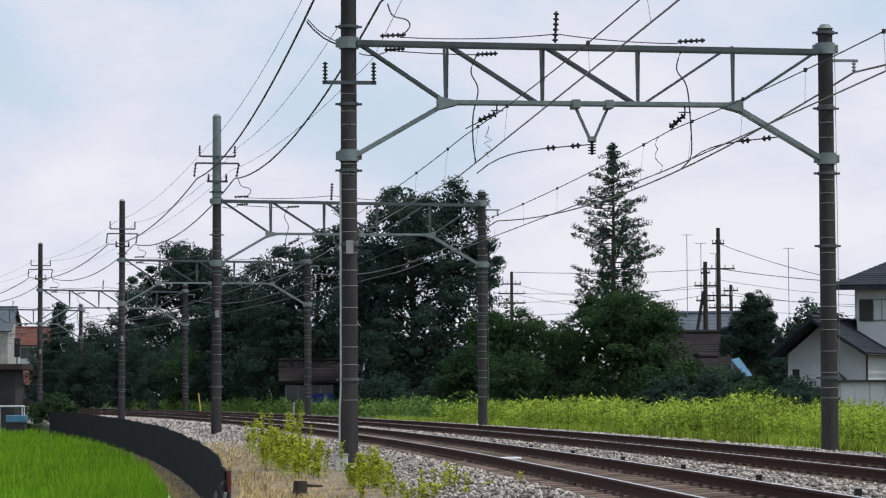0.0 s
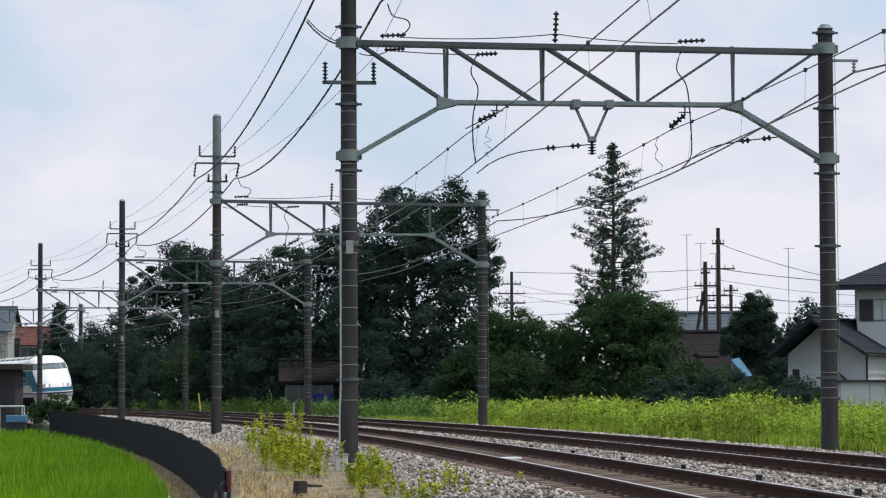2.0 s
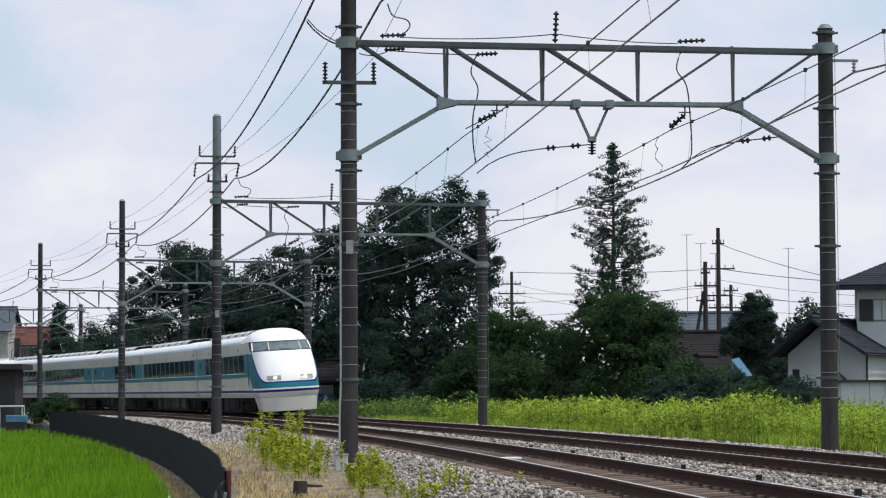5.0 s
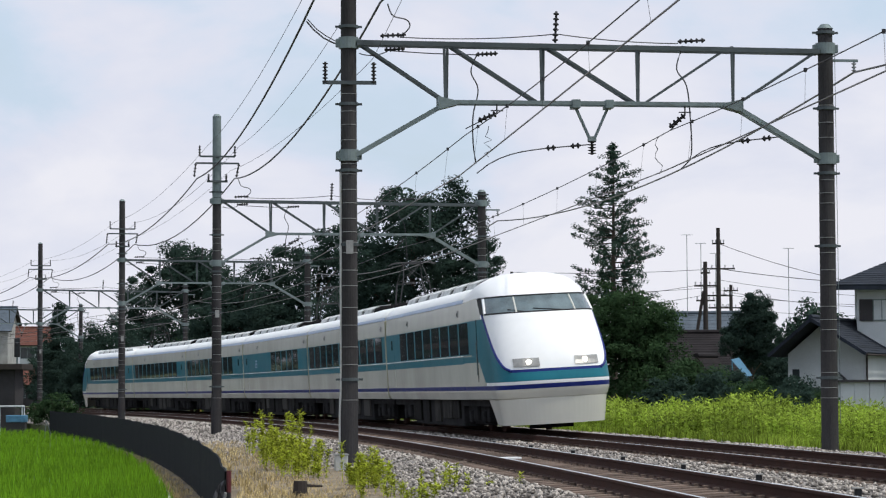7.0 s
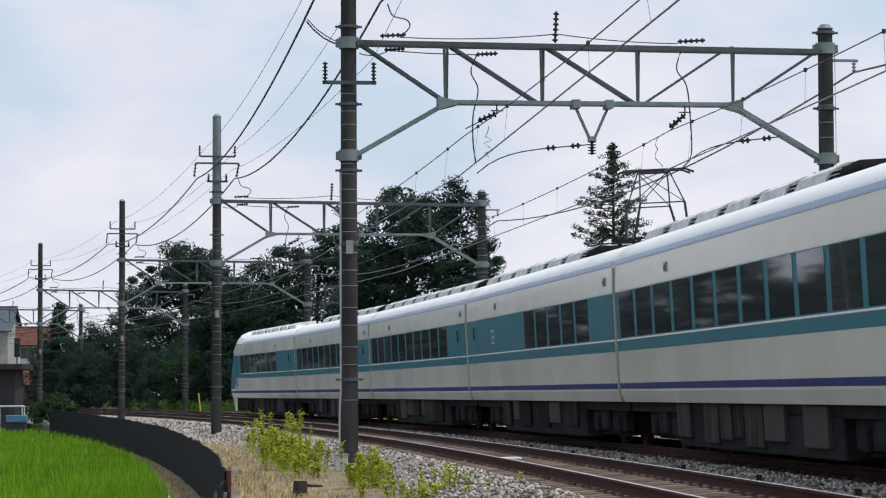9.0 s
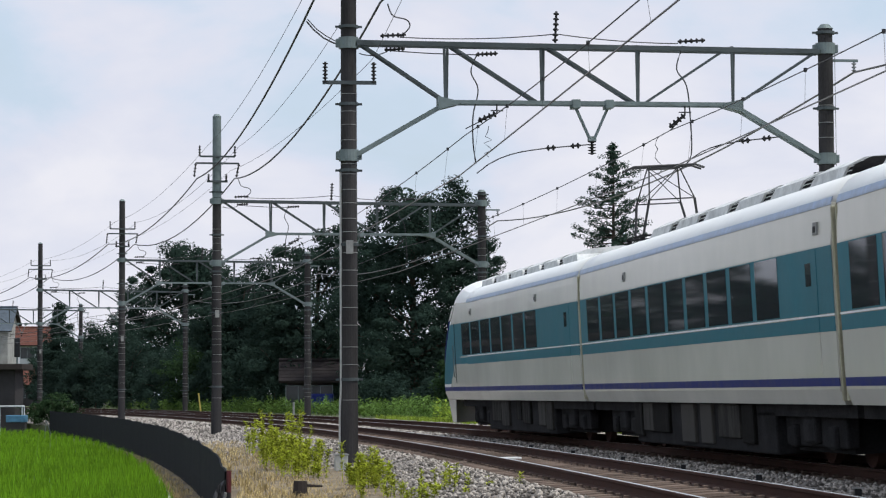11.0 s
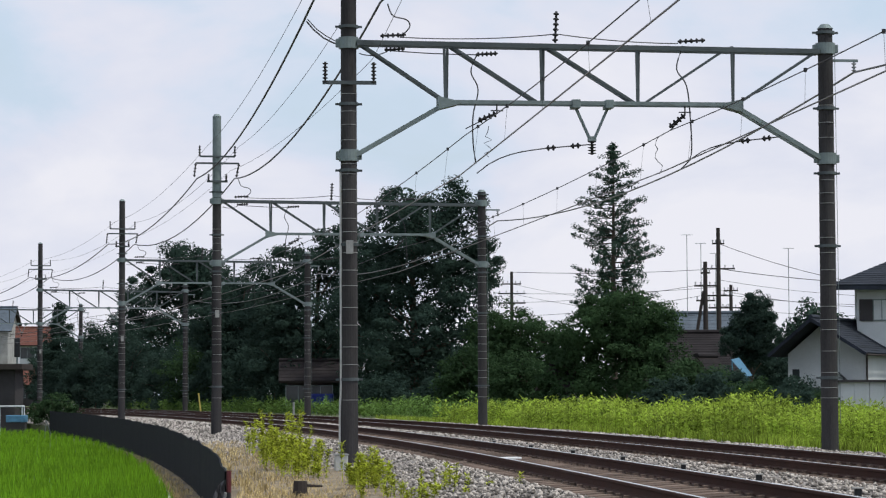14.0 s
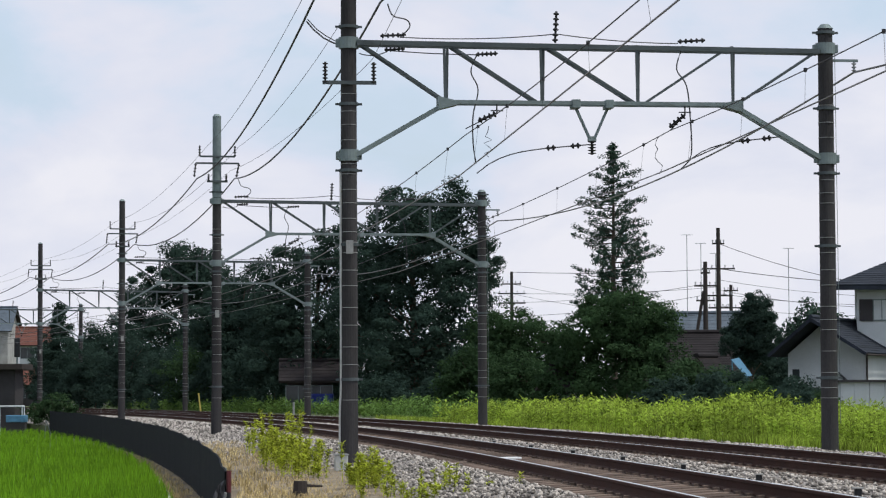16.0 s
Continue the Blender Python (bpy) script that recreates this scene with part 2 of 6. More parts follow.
def turn_at(y):
    """The frame of the line at y: local x runs to the right across the tracks, y away."""
    s = (mid_x(y + 0.1) - mid_x(y - 0.1)) / 0.2
    return Matrix.Translation((mid_x(y), y, 0)) @ Matrix.Rotation(-math.atan(s), 4, "Z")


HALF = 2.03       # from the middle to each track's middle
CANT = 0.061      # the outer rail stands this much higher
GAUGE = 1.067


def sweep(bm, profile, y0, y1, step, closed=True, mats=None):
    """Profile: (off, z) points, swept along the line."""
    ys = [y0 + (y1 - y0) * i / max(1, int(abs(y1 - y0) / step)) for i in range(int(abs(y1 - y0) / step) + 1)]
    prev = None
    for y in ys:
        ring = [bm.verts.new(line(y, o, z)) for o, z in profile]
        if prev:
            k = len(ring)
            for i in range(k if closed else k - 1):
                f = bm.faces.new((prev[i], prev[(i + 1) % k], ring[(i + 1) % k], ring[i]))
                if mats:
                    f.material_index = mats[i]
        prev = ring
    return bm


# ---- ground and track bed ----
def terrain():
    bm = bmesh.new()
    n, R = 24, 2600
    v = [[bm.verts.new((R * (2 * i / n - 1), R * (2 * j / n - 1), -1.62)) for j in range(n + 1)] for i in range(n + 1)]
    for i in range(n):
        for j in range(n):
            bm.faces.new((v[i][j], v[i + 1][j], v[i + 1][j + 1], v[i][j + 1]))
    tagged(link("ground", bm, M["meadow"]), "flat green farmland reaching the horizon", "ground", kind="structure")
    # the paddy floor, inside the curve
    bm = bmesh.new()
    sweep(bm, [(-60, -1.28), (-7.74, -1.28), (-7.70, -1.7), (-60, -1.7)], 20, 160, 4)
    tagged(link("paddy_floor", bm, M["paddy"]), "wet dark mud floor of the rice paddy", "field", kind="structure")
    # the earth bank that carries the line
    bm = bmesh.new()
    sweep(bm, [(-6.98, -1.7), (-6.98, -0.62), (-5.2, -0.52), (-4.4, -0.45), (5.4, -0.28), (6.5, -0.08), (60, -0.05), (150, -0.3), (170, -1.7)], -200, 420, 4)
    tagged(link("embankment", bm, M["ground"]), "low earth bank under the railway, retained beside the paddy", "ground", kind="structure")
    bm = bmesh.new()
    sweep(bm, [(-6.97, -0.54), (-5.2, -0.42), (-4.6, -0.40), (-4.6, -0.60), (-6.97, -0.66)], 16, 61, 1.5)
    tagged(link("verge", bm, M["dry"]), "strip of dry yellowed grass and soil beside the ballast", "ground", kind="structure")
    bm = bmesh.new()
    sweep(bm, [(-6.95, -0.70), (-6.9, -0.58), (-4.9, -0.48), (-4.5, -0.40), (-3.55, -0.17), (-3.15, -0.17), (-2.9, -0.27), (-1.3, -0.25), (-1.05, -0.13), (-0.6, -0.12), (0, -0.22), (0.7, -0.16), (1.0, -0.17), (1.25, -0.27), (2.85, -0.25), (3.1, -0.10), (3.6, -0.10), (4.3, -0.12), (5.5, -0.16), (5.9, -0.4)], -200, 420, 1.5)
    tagged(link("ballast", bm, M["ballast"]), "grey-brown crushed stone ballast bed under both tracks", "ballast", kind="structure")
    # the widened bank where the camera stands
    bm = bmesh.new()
    box(bm, -9, 2, -60, 33, -1.7, -0.60, bevel=0.3)
    tagged(link("bank_top", bm, M["dry"]), "dry earth bank beside the line", "ground", kind="structure")
    # a concrete edging and a dirt path between the sheet fence and the rice
    bm = bmesh.new()
    sweep(bm, [(-7.66, -1.7), (-7.66, -1.16), (-7.07, -1.07), (-7.055, -1.7)], 20, 150, 3)
    tagged(link("path", bm, M["dry"]), "narrow dirt path along the foot of the fence", "path", kind="structure")
    bm = bmesh.new()
    sweep(bm, [(-7.78, -1.7), (-7.78, -1.04), (-7.68, -1.04), (-7.665, -1.7)], 20, 66, 2)
    tagged(link("paddy_kerb", bm, M["kerb"]), "thin pale concrete edging of the paddy", "kerb", kind="structure")


def stones():
    """Loose ballast stones on the bed, thickest where the camera is near."""
    rng = np.random.default_rng(3)
    n = 57000
    y = 24 + (rng.random(n) ** 1.7) * 125
    zones = [(-5.4, -2.75), (-2.6, -1.5), (-1.3, 1.25), (2.75, 5.6), (1.45, 2.6), (-6.9, -4.6)]
    w = np.array([3.4, 0.5, 3.0, 2.6, 0.5, 1.6])
    zi = rng.choice(6, n, p=w / w.sum())
    o = np.array([zones[k][0] for k in zi]) + rng.random(n) * np.array([zones[k][1] - zones[k][0] for k in zi])
    far = np.clip((y - 60) / 60, 0, 1)
    prof_o = [-6.9, -4.9, -4.5, -3.55, -3.15, -2.9, -1.3, -1.05, -0.6, 0, 0.7, 1.0, 1.25, 2.85, 3.1, 3.6, 4.3, 5.5, 5.9]
    prof_z = [-0.58, -0.48, -0.40, -0.17, -0.17, -0.27, -0.25, -0.13, -0.12, -0.22, -0.16, -0.17, -0.27, -0.25, -0.10, -0.10, -0.12, -0.16, -0.4]
    z = np.interp(o, prof_o, prof_z)
    c = np.array([line(a, b) for a, b in zip(y, o)])
    c[:, 2] = z + 0.005 + rng.random(n) * 0.02
    octa = np.array([(1, 0, 0), (-1, 0, 0), (0, 1, 0), (0, -1, 0), (0, 0, 1), (0, 0, -1)], float)
    tri = np.array([(0, 2, 4), (2, 1, 4), (1, 3, 4), (3, 0, 4), (2, 0, 5), (1, 2, 5), (3, 1, 5), (0, 3, 5)])
    size = (rng.uniform(0.019, 0.044, n) * (1 + 1.2 * far))[:, None, None] * rng.uniform(0.7, 1.3, (n, 6, 1))
    a = rng.random(n) * 6.283
    ca, sa = np.cos(a), np.sin(a)
    b = rng.normal(0, 0.5, n)
    p = octa[None] * size
    x, yy, zz = p[..., 0], p[..., 1], p[..., 2] * 0.8
    x, zz = x * np.cos(b)[:, None] - zz * np.sin(b)[:, None], x * np.sin(b)[:, None] + zz * np.cos(b)[:, None]
    q = np.stack([x * ca[:, None] - yy * sa[:, None], x * sa[:, None] + yy * ca[:, None], zz], -1) + c[:, None]
    crib = (zi == 1) | (zi == 4)
    for keep, m, label in ((~crib, "stone", "loose angular grey and tan ballast stones"), (crib, "rust", "rust-stained ballast stones between the rails")):
        g = q[keep]
        f = (tri[None] + (np.arange(len(g)) * 6)[:, None, None]).reshape(-1, 3)
        tagged(soup("ballast_stones", g.reshape(-1, 3), f, M[m]), label, "ballast", kind="stuff")
    for c0 in (-HALF, HALF):
        bm = bmesh.new()
        sweep(bm, [(c0 - 0.80, -0.34), (c0 - 0.80, -0.268), (c0 + 0.80, -0.240), (c0 + 0.80, -0.34)], -200, 420, 3)
        tagged(link("crib_ballast", bm, M["rust"]), "rust-stained ballast between the rails", "ballast", kind="structure")


def rail_profile(o, z):
    return [(o - 0.064, z - 0.153), (o - 0.064, z - 0.143), (o - 0.009, z - 0.118), (o - 0.009, z - 0.045), (o - 0.034, z - 0.035), (o - 0.034, z - 0.009),
            (o - 0.026, z), (o + 0.026, z), (o + 0.034, z - 0.009), (o + 0.034, z - 0.035), (o + 0.009, z - 0.045), (o + 0.009, z - 0.118), (o + 0.064, z - 0.143), (o + 0.064, z - 0.153)]


SLEEPER_MESH = []


def track(centre, label):
    t = thing("railway_track")
    tagged(t, label, "railway track", kind="structure")
    for side in (-1, 1):
        o, z = centre + side * (GAUGE / 2 + 0.034), (CANT if side > 0 else 0.0)
        bm = bmesh.new()
        mats = [0] * 14
        mats[6] = 1
        sweep(bm, rail_profile(o, z), -200, 420, 1.5, mats=mats)
        part("rail", bm, [M["rail"], M["railtop"]], t, "rusty rail with a polished running surface")
    # sleepers: singly where the camera is near, joined farther off
    if not SLEEPER_MESH:
        bm = bmesh.new()
        box(bm, -1.0, 1.0, -0.12, 0.12, -0.17, 0.0, bevel=0.02)
        for s in (-1, 1):
            for k in (-1, 1):
                box(bm, s * (GAUGE / 2 + 0.034) + k * 0.10 - 0.035, s * (GAUGE / 2 + 0.034) + k * 0.10 + 0.035, -0.05, 0.05, -0.005, 0.03)
        ob = link("sleeper", bm, M["sleeper"], t)
        SLEEPER_MESH.append(ob.data)
        bpy.data.objects.remove(ob)
    lean = Matrix.Rotation(-math.asin(CANT / 1.13), 4, "Y")
    far = bmesh.new()
    y = -190.0
    rng = random.Random(5)
    while y < 330:
        m = turn_at(y) @ Matrix.Translation((centre, 0, -0.153 + CANT / 2)) @ lean @ Matrix.Rotation(rng.gauss(0, 0.006), 4, "Z")
        if 16 < y < 118:
            ob = new("sleeper", SLEEPER_MESH[0])
            ob.parent, ob.matrix_basis = t, m
        else:
            box(far, -1.0, 1.0, -0.12, 0.12, -0.17, 0.0, m)
        y += 0.6
    part("far_sleepers", far, M["sleeper"], t)["kind"] = "stuff"
    return t


terrain()
stones()
near_track = track(-HALF, "nearer track of rusty rails on concrete sleepers")
far_track = track(HALF, "outer track of rusty rails on concrete sleepers")


# ---- overhead line: gantries ----
LEFT, RIGHT = -4.31, 5.18
ZT, ZL, ZB = 7.83, 6.68, 5.64
SPANS = [10.0, 50.8, 92.2, 132.2, 169.3, 205.5, 243.0, 281.0]


def lathe(bm, p, d, steps, sides=10):
    """A turned solid from p along d: steps of (distance, radius)."""
    p, d = Vector(p), Vector(d).normalized()
    a = d.orthogonal().normalized()
    b = d.cross(a)
    rings = [[bm.verts.new(p + d * s + (a * math.cos(k * 2 * math.pi / sides) + b * math.sin(k * 2 * math.pi / sides)) * r) for k in range(sides)] for s, r in steps]
    for q, w in zip(rings, rings[1:]):
        for k in range(sides):
            bm.faces.new((q[k], q[(k + 1) % sides], w[(k + 1) % sides], w[k]))
    bm.faces.new(rings[0][::-1])
    bm.faces.new(rings[-1])
    return bm


def stack(bm, p, d, length, r=0.075, n=5):
    """A ribbed insulator from p along d."""
    steps = [(0, 0.022)]
    for i in range(n):
        c = length * (i + 0.5) / n
        h = length / n
        steps += [(c - h * 0.25, 0.024), (c - h * 0.12, r), (c + h * 0.05, r), (c + h * 0.3, r * 0.4)]
    steps.append((length, 0.022))
    return lathe(bm, p, d, steps)


def gantry(y, top=10.8, low_arm=8.5, kit=True, sleeve=False, pale_pipe=False):
    g = thing("catenary_gantry", turn_at(y))
    tagged(g, "two concrete poles joined by a grey steel truss beam", "catenary gantry", group="gantries over the tracks")
    for side, x, zt, zb in (("l", LEFT, top, -0.75), ("r", RIGHT, 8.22, -0.45)):
        bm = bmesh.new()
        tube(bm, [(x, 0, zb), (x, 0, zt)], 0.172, 20, 0.145)
        pole = part("pole", bm, M["pole"], g, "dark weathered round concrete pole", smooth=False)
        cap = bmesh.new()
        tube(cap, [(x, 0, zt), (x, 0, zt + 0.05), (x, 0, zt + 0.09)], 0.16, 20, 0.08)
        part("cap", cap, M["galv"], pole)
        # steel bands and the pale foot-straps, uneven
        rng = random.Random(int(y) + (7 if x > 0 else 3))
        z = 0.9
        while z < min(zt, 7.0):
            b = bmesh.new()
            tube(b, [(x, 0, z), (x, 0, z + 0.011)], 0.178 - z * 0.0025, 20)
            part("strap", b, M["poleband"], pole)
            z += rng.choice([0.2, 0.26, 0.3, 0.34, 0.42])
        for zz in (ZT, ZB):
            b = bmesh.new()
            tube(b, [(x, 0, zz - 0.12), (x, 0, zz + 0.10)], 0.195, 20)
            box(b, x - 0.25, x + 0.25, -0.06, 0.06, zz - 0.09, zz + 0.07, bevel=0.012)
            part("clamp", b, M["galv"], pole, "galvanised pole clamp")
        for zz in (ZB - 0.3, ZT + 0.31, ZL - 0.05, 3.9, 1.3):
            if zz < zt:
                b = bmesh.new()
                tube(b, [(x, 0, zz - 0.03), (x, 0, zz + 0.03)], 0.185, 20)
                box(b, x - 0.26, x + 0.26, -0.025, 0.025, zz - 0.02, zz + 0.02)
                part("band", b, M["beam"], pole)
    if sleeve:
        bm = bmesh.new()
        tube(bm, [(LEFT, 0, ZT + 0.12), (LEFT, 0, top - 0.02)], 0.158, 20, 0.150)
        part("pole_top", bm, M["galv"], g, "pale steel upper length of the pole")
    # conduit up the left pole, ladder wire on the right one
    bm = bmesh.new()
    tube(bm, [(LEFT - 0.19, -0.05, -0.5), (LEFT - 0.19, -0.05, 0.6), (LEFT - 0.165, -0.06, 1.2), (LEFT - 0.165, -0.06, 5.3)], 0.022 if pale_pipe else 0.016, 6)
    part("conduit", bm, M["kerb" if pale_pipe else "pole"], g, "pale cable conduit" if pale_pipe else "dark cable conduit")
    bm = bmesh.new()
    tube(bm, [(RIGHT + 0.22, 0, 0.4), (RIGHT + 0.19, 0, 7.9)], 0.006, 5)
    part("earth_wire", bm, M["galv"], g)
    # the truss
    xs = [LEFT + 1.90, LEFT + 3.80, LEFT + 5.70, RIGHT - 1.88]
    bm = bmesh.new()
    for yy in (-0.13, 0.13):
        bar(bm, (LEFT + 0.15, yy, ZT - 0.01), (RIGHT - 0.15, yy, ZT - 0.08), 0.07, 0.095)
    part("top_chord", bm, M["beam"], g)
    bm = bmesh.new()
    for yy in (-0.13, 0.13):
        bar(bm, (xs[0], yy, ZL), (xs[3], yy, ZL), 0.06, 0.075)
    part("bottom_chord", bm, M["galv"], g)
    for a, b in (((LEFT + 0.25, ZT - 0.05), (xs[0], ZL)), ((xs[0] + 0.08, ZT - 0.05), (xs[1] - 0.1, ZL)), ((xs[1] + 0.08, ZT - 0.05), (xs[2] - 0.06, ZL)),
                 ((xs[2] + 0.1, ZL), (xs[3] - 0.15, ZT - 0.05)), ((xs[3] + 0.05, ZL), (RIGHT - 0.2, ZT - 0.08))):
        bm = bmesh.new()
        for yy in (-0.13, 0.13):
            bar(bm, (a[0], yy, a[1]), (b[0], yy, b[1]), 0.045, 0.045)
        part("diagonal", bm, M["beam"], g)
    for x in xs:
        bm = bmesh.new()
        for yy, dx in ((-0.13, -0.03), (0.13, 0.03)):
            bar(bm, (x + dx, yy, ZL), (x + dx * 1.6, yy, ZT), 0.045, 0.05)
        part("upright", bm, M["beam"], g)
    for x, xp in ((xs[0], LEFT + 0.14), (xs[3], RIGHT - 0.14)):
        bm = bmesh.new()
        for yy in (-0.1, 0.1):
            bar(bm, (x, yy, ZL - 0.02), (xp, yy, ZB), 0.06, 0.085)
        part("knee_brace", bm, M["galv"], g)
        s = 1 if xp < x else -1
        bm = bmesh.new()
        pr = [(x - s * 0.17, ZL + 0.11), (x + s * 0.22, ZL + 0.02), (x + s * 0.22, ZL - 0.05), (x - s * 0.17, ZL - 0.15)]
        vs = [[bm.verts.new((px, yy, pz)) for px, pz in pr] for yy in (-0.17, 0.17)]
        for i in range(4):
            bm.faces.new((vs[0][i], vs[0][(i + 1) % 4], vs[1][(i + 1) % 4], vs[1][i]))
        bm.faces.new(vs[0][::-1])
        bm.faces.new(vs[1])
        part("gusset", bm, M["galv"], g)
    # V hanger between the tracks, with its insulator
    bm = bmesh.new()
    cx = LEFT + 4.78
    for s in (-1, 1):
        bar(bm, (cx + s * 0.33, 0, ZL - 0.05), (cx + s * 0.05, 0, ZL - 0.68), 0.06, 0.05)
        box(bm, cx + s * 0.33 - 0.08, cx + s * 0.33 + 0.08, -0.18, 0.18, ZL - 0.1, ZL + 0.07, bevel=0.01)
    box(bm, cx - 0.08, cx + 0.08, -0.06, 0.06, ZL - 0.74, ZL - 0.64, bevel=0.01)
    part("v_hanger", bm, M["galv"], g)
    bm = bmesh.new()
    stack(bm, (cx, 0, ZL - 0.72), (0, 0, -1), 0.28, 0.085, 5)
    part("insulator", bm, M["insul"], g, "ribbed insulator")
    # steady arms to the contact wires, on insulators
    for tr, root in ((-HALF, (cx - 0.05, 0, ZL - 0.80)), (HALF, (RIGHT - 0.95, 0, ZB + 0.42))):
        tip = Vector((tr + 0.22, 0, 5.30 if tr < 0 else 5.42))
        root = Vector(root)
        arm = [Vector((root.x + (tip.x - root.x) * k / 10, 0, root.z + (tip.z - root.z) * (0.35 * k / 10 + 0.65 * (k / 10) ** 5))) for k in range(11)]
        bm = bmesh.new()
        tube(bm, arm, 0.013, 6)
        st = part("steady_arm", bm, M["wire"], g)
        d = tip - root
        for k in (0.08, 0.30):
            dz = (tip.z - root.z) * (0.35 * k + 0.65 * k ** 5 - k)
            bm = bmesh.new()
            stack(bm, root + d * k + Vector((0, 0, dz)), Vector((d.x, 0, d.z * 0.35)), 0.2, 0.06, 2)
            part("insulator", bm, M["insul"], st)
        # the messenger's suspension insulator under the bottom chord
        bm = bmesh.new()
        mx = tr + (0.62 if tr < 0 else 0.30)
        tube(bm, [(mx, 0, ZL), (mx, 0, ZL - 0.2)], 0.015, 6)
        box(bm, mx - 0.12, mx + 0.12, -0.02, 0.02, ZL - 0.16, ZL - 0.14)
        stack(bm, (mx, 0, ZL - 0.2), (tr - 0.05 - mx, 0, 6.20 - (ZL - 0.2)), 0.40, 0.065, 4)
        tube(bm, [(mx, 0, ZL - 0.2), (tr, 0, 6.17)], 0.012, 6)
        part("suspension_insulator", bm, M["insul"], g)
    # bracket on the right pole
    bm = bmesh.new()
    bar(bm, (RIGHT + 0.1, 0, ZT - 0.24), (RIGHT + 0.66, 0, ZT - 0.24), 0.05, 0.05)
    part("side_bracket", bm, M["galv"], g)
    bm = bmesh.new()
    stack(bm, (RIGHT + 0.58, 0, ZT - 0.27), (0, 0, -1), 0.2, 0.05, 3)
    part("insulator", bm, M["insulw"], g)
    # cross-arms on the left pole
    bm = bmesh.new()
    aw = 0.52 if low_arm < 8 else 0.36
    bar(bm, (LEFT - aw, -0.19, low_arm), (LEFT + aw, -0.19, low_arm), 0.06, 0.07)
    arm = part("crossarm", bm, M["beam"], g)
    for s in (-1, 1):
        bm = bmesh.new()
        stack(bm, (LEFT + s * (aw - 0.05), -0.19, low_arm - 0.02), (0, 0, 1), 0.42 if low_arm < 8 else 0.28, 0.055, 6)
        part("insulator", bm, M["insul"], arm)
    for zz, w in ((9.38, 0.62), (9.14, 0.76)):
        bm = bmesh.new()
        bar(bm, (LEFT - w, -0.18, zz), (LEFT + w, -0.18, zz), 0.06, 0.06)
        arm = part("crossarm", bm, M["beam"], g)
        for s in (-1, 1):
            bm = bmesh.new()
            if zz > 9.2:
                stack(bm, (LEFT + s * w, -0.18, zz), (0, 0, 1), 0.38, 0.05, 4)
            else:
                stack(bm, (LEFT + s * w, -0.18, zz), (-0.18 * s if s > 0 else -0.1, 0, -1), 0.5, 0.05, 4)
            part("insulator", bm, M["insul"], arm)
    # small plate on the left pole
    bm = bmesh.new()
    box(bm, LEFT - 0.07, LEFT + 0.07, -0.19, -0.172, 3.72, 3.98)
    part("plate", bm, M["poleband"], g, "small pale plate with unreadable marks")
    if kit:
        # post insulator and the jumpers on the beam
        bm = bmesh.new()
        stack(bm, (0.0 - 0.25, 0, ZT + 0.05), (0.05, 0, 1), 0.62, 0.06, 6)
        part("post_insulator", bm, M["insul"], g)
        def hang(a, b, sag, r=0.011, n=10):
            bm = bmesh.new()
            a, b = Vector(a), Vector(b)
            tube(bm, [a.lerp(b, k / n) + Vector((0, 0, -4 * sag * (k / n) * (1 - k / n))) for k in range(n + 1)], r, 5)
            part("jumper_wire", bm, M["wire"], g)
        hang((LEFT + 1.0, 0, ZT + 0.12), (-0.22, 0, ZT + 0.22), 0.06)
        hang((-0.22, 0, ZT + 0.22), (2.2, 0, ZT + 0.06), 0.04)
        hang((LEFT + 0.7, -0.1, ZT - 0.15), (LEFT + 2.6, -0.1, ZT - 0.22), 0.02)
        hang((LEFT + 0.2, -0.1, ZT - 0.22), (LEFT + 0.75, -0.1, ZT - 0.17), 0.06)
        for pts in ([(LEFT + 2.5, -0.1, ZT - 0.22), (LEFT + 2.38, -0.1, ZT - 0.55), (LEFT + 2.52, -0.1, ZT - 0.9), (LEFT + 2.42, -0.1, ZT - 1.4), (LEFT + 2.43, 0, 5.9), (LEFT + 2.5, 0.1, 5.5)],
                    [(2.28, -0.1, ZT), (2.15, -0.1, ZT - 0.45), (2.35, -0.1, ZT - 0.8), (2.42, -0.1, ZT - 1.5), (2.45, 0, 5.7), (2.3, 0.1, 5.45)],
                    [(LEFT + 0.75, -0.15, ZT + 0.75), (LEFT + 0.85, -0.15, ZT + 0.52), (LEFT + 1.12, -0.15, ZT + 0.44), (LEFT + 1.18, -0.12, ZT + 0.30), (LEFT + 1.0, -0.05, ZT + 0.12)]):
            c = [Vector(q) for q in pts]
            fine = []
            for q in range(len(c) - 1):
                a0, a1, a2, a3 = c[max(q - 1, 0)], c[q], c[q + 1], c[min(q + 2, len(c) - 1)]
                for e in range(5):
                    u = e / 5
                    fine.append(0.5 * ((2 * a1) + (a2 - a0) * u + (2 * a0 - 5 * a1 + 4 * a2 - a3) * u * u + (3 * a1 - a0 - 3 * a2 + a3) * u ** 3))
            bm = bmesh.new()
            tube(bm, fine + [c[-1]], 0.014, 5)
            part("jumper_wire", bm, M["wire"], g)
        for x, l, zz in ((LEFT + 0.62, 0.5, ZT + 0.14), (2.2, 0.55, ZT + 0.10), (LEFT + 2.5, 0.42, ZT - 0.2), (LEFT + 0.7, 0.4, ZT - 0.13)):
            bm = bmesh.new()
            stack(bm, (x, 0, zz), (1, 0, 0.06), l, 0.05, 5)
            part("strain_insulator", bm, M["insul"], g)
    return g


for i, y in enumerate(SPANS):
    gantry(y, low_arm=7.03 if i == 1 else 8.5, sleeve=i == 2, pale_pipe=i == 1)


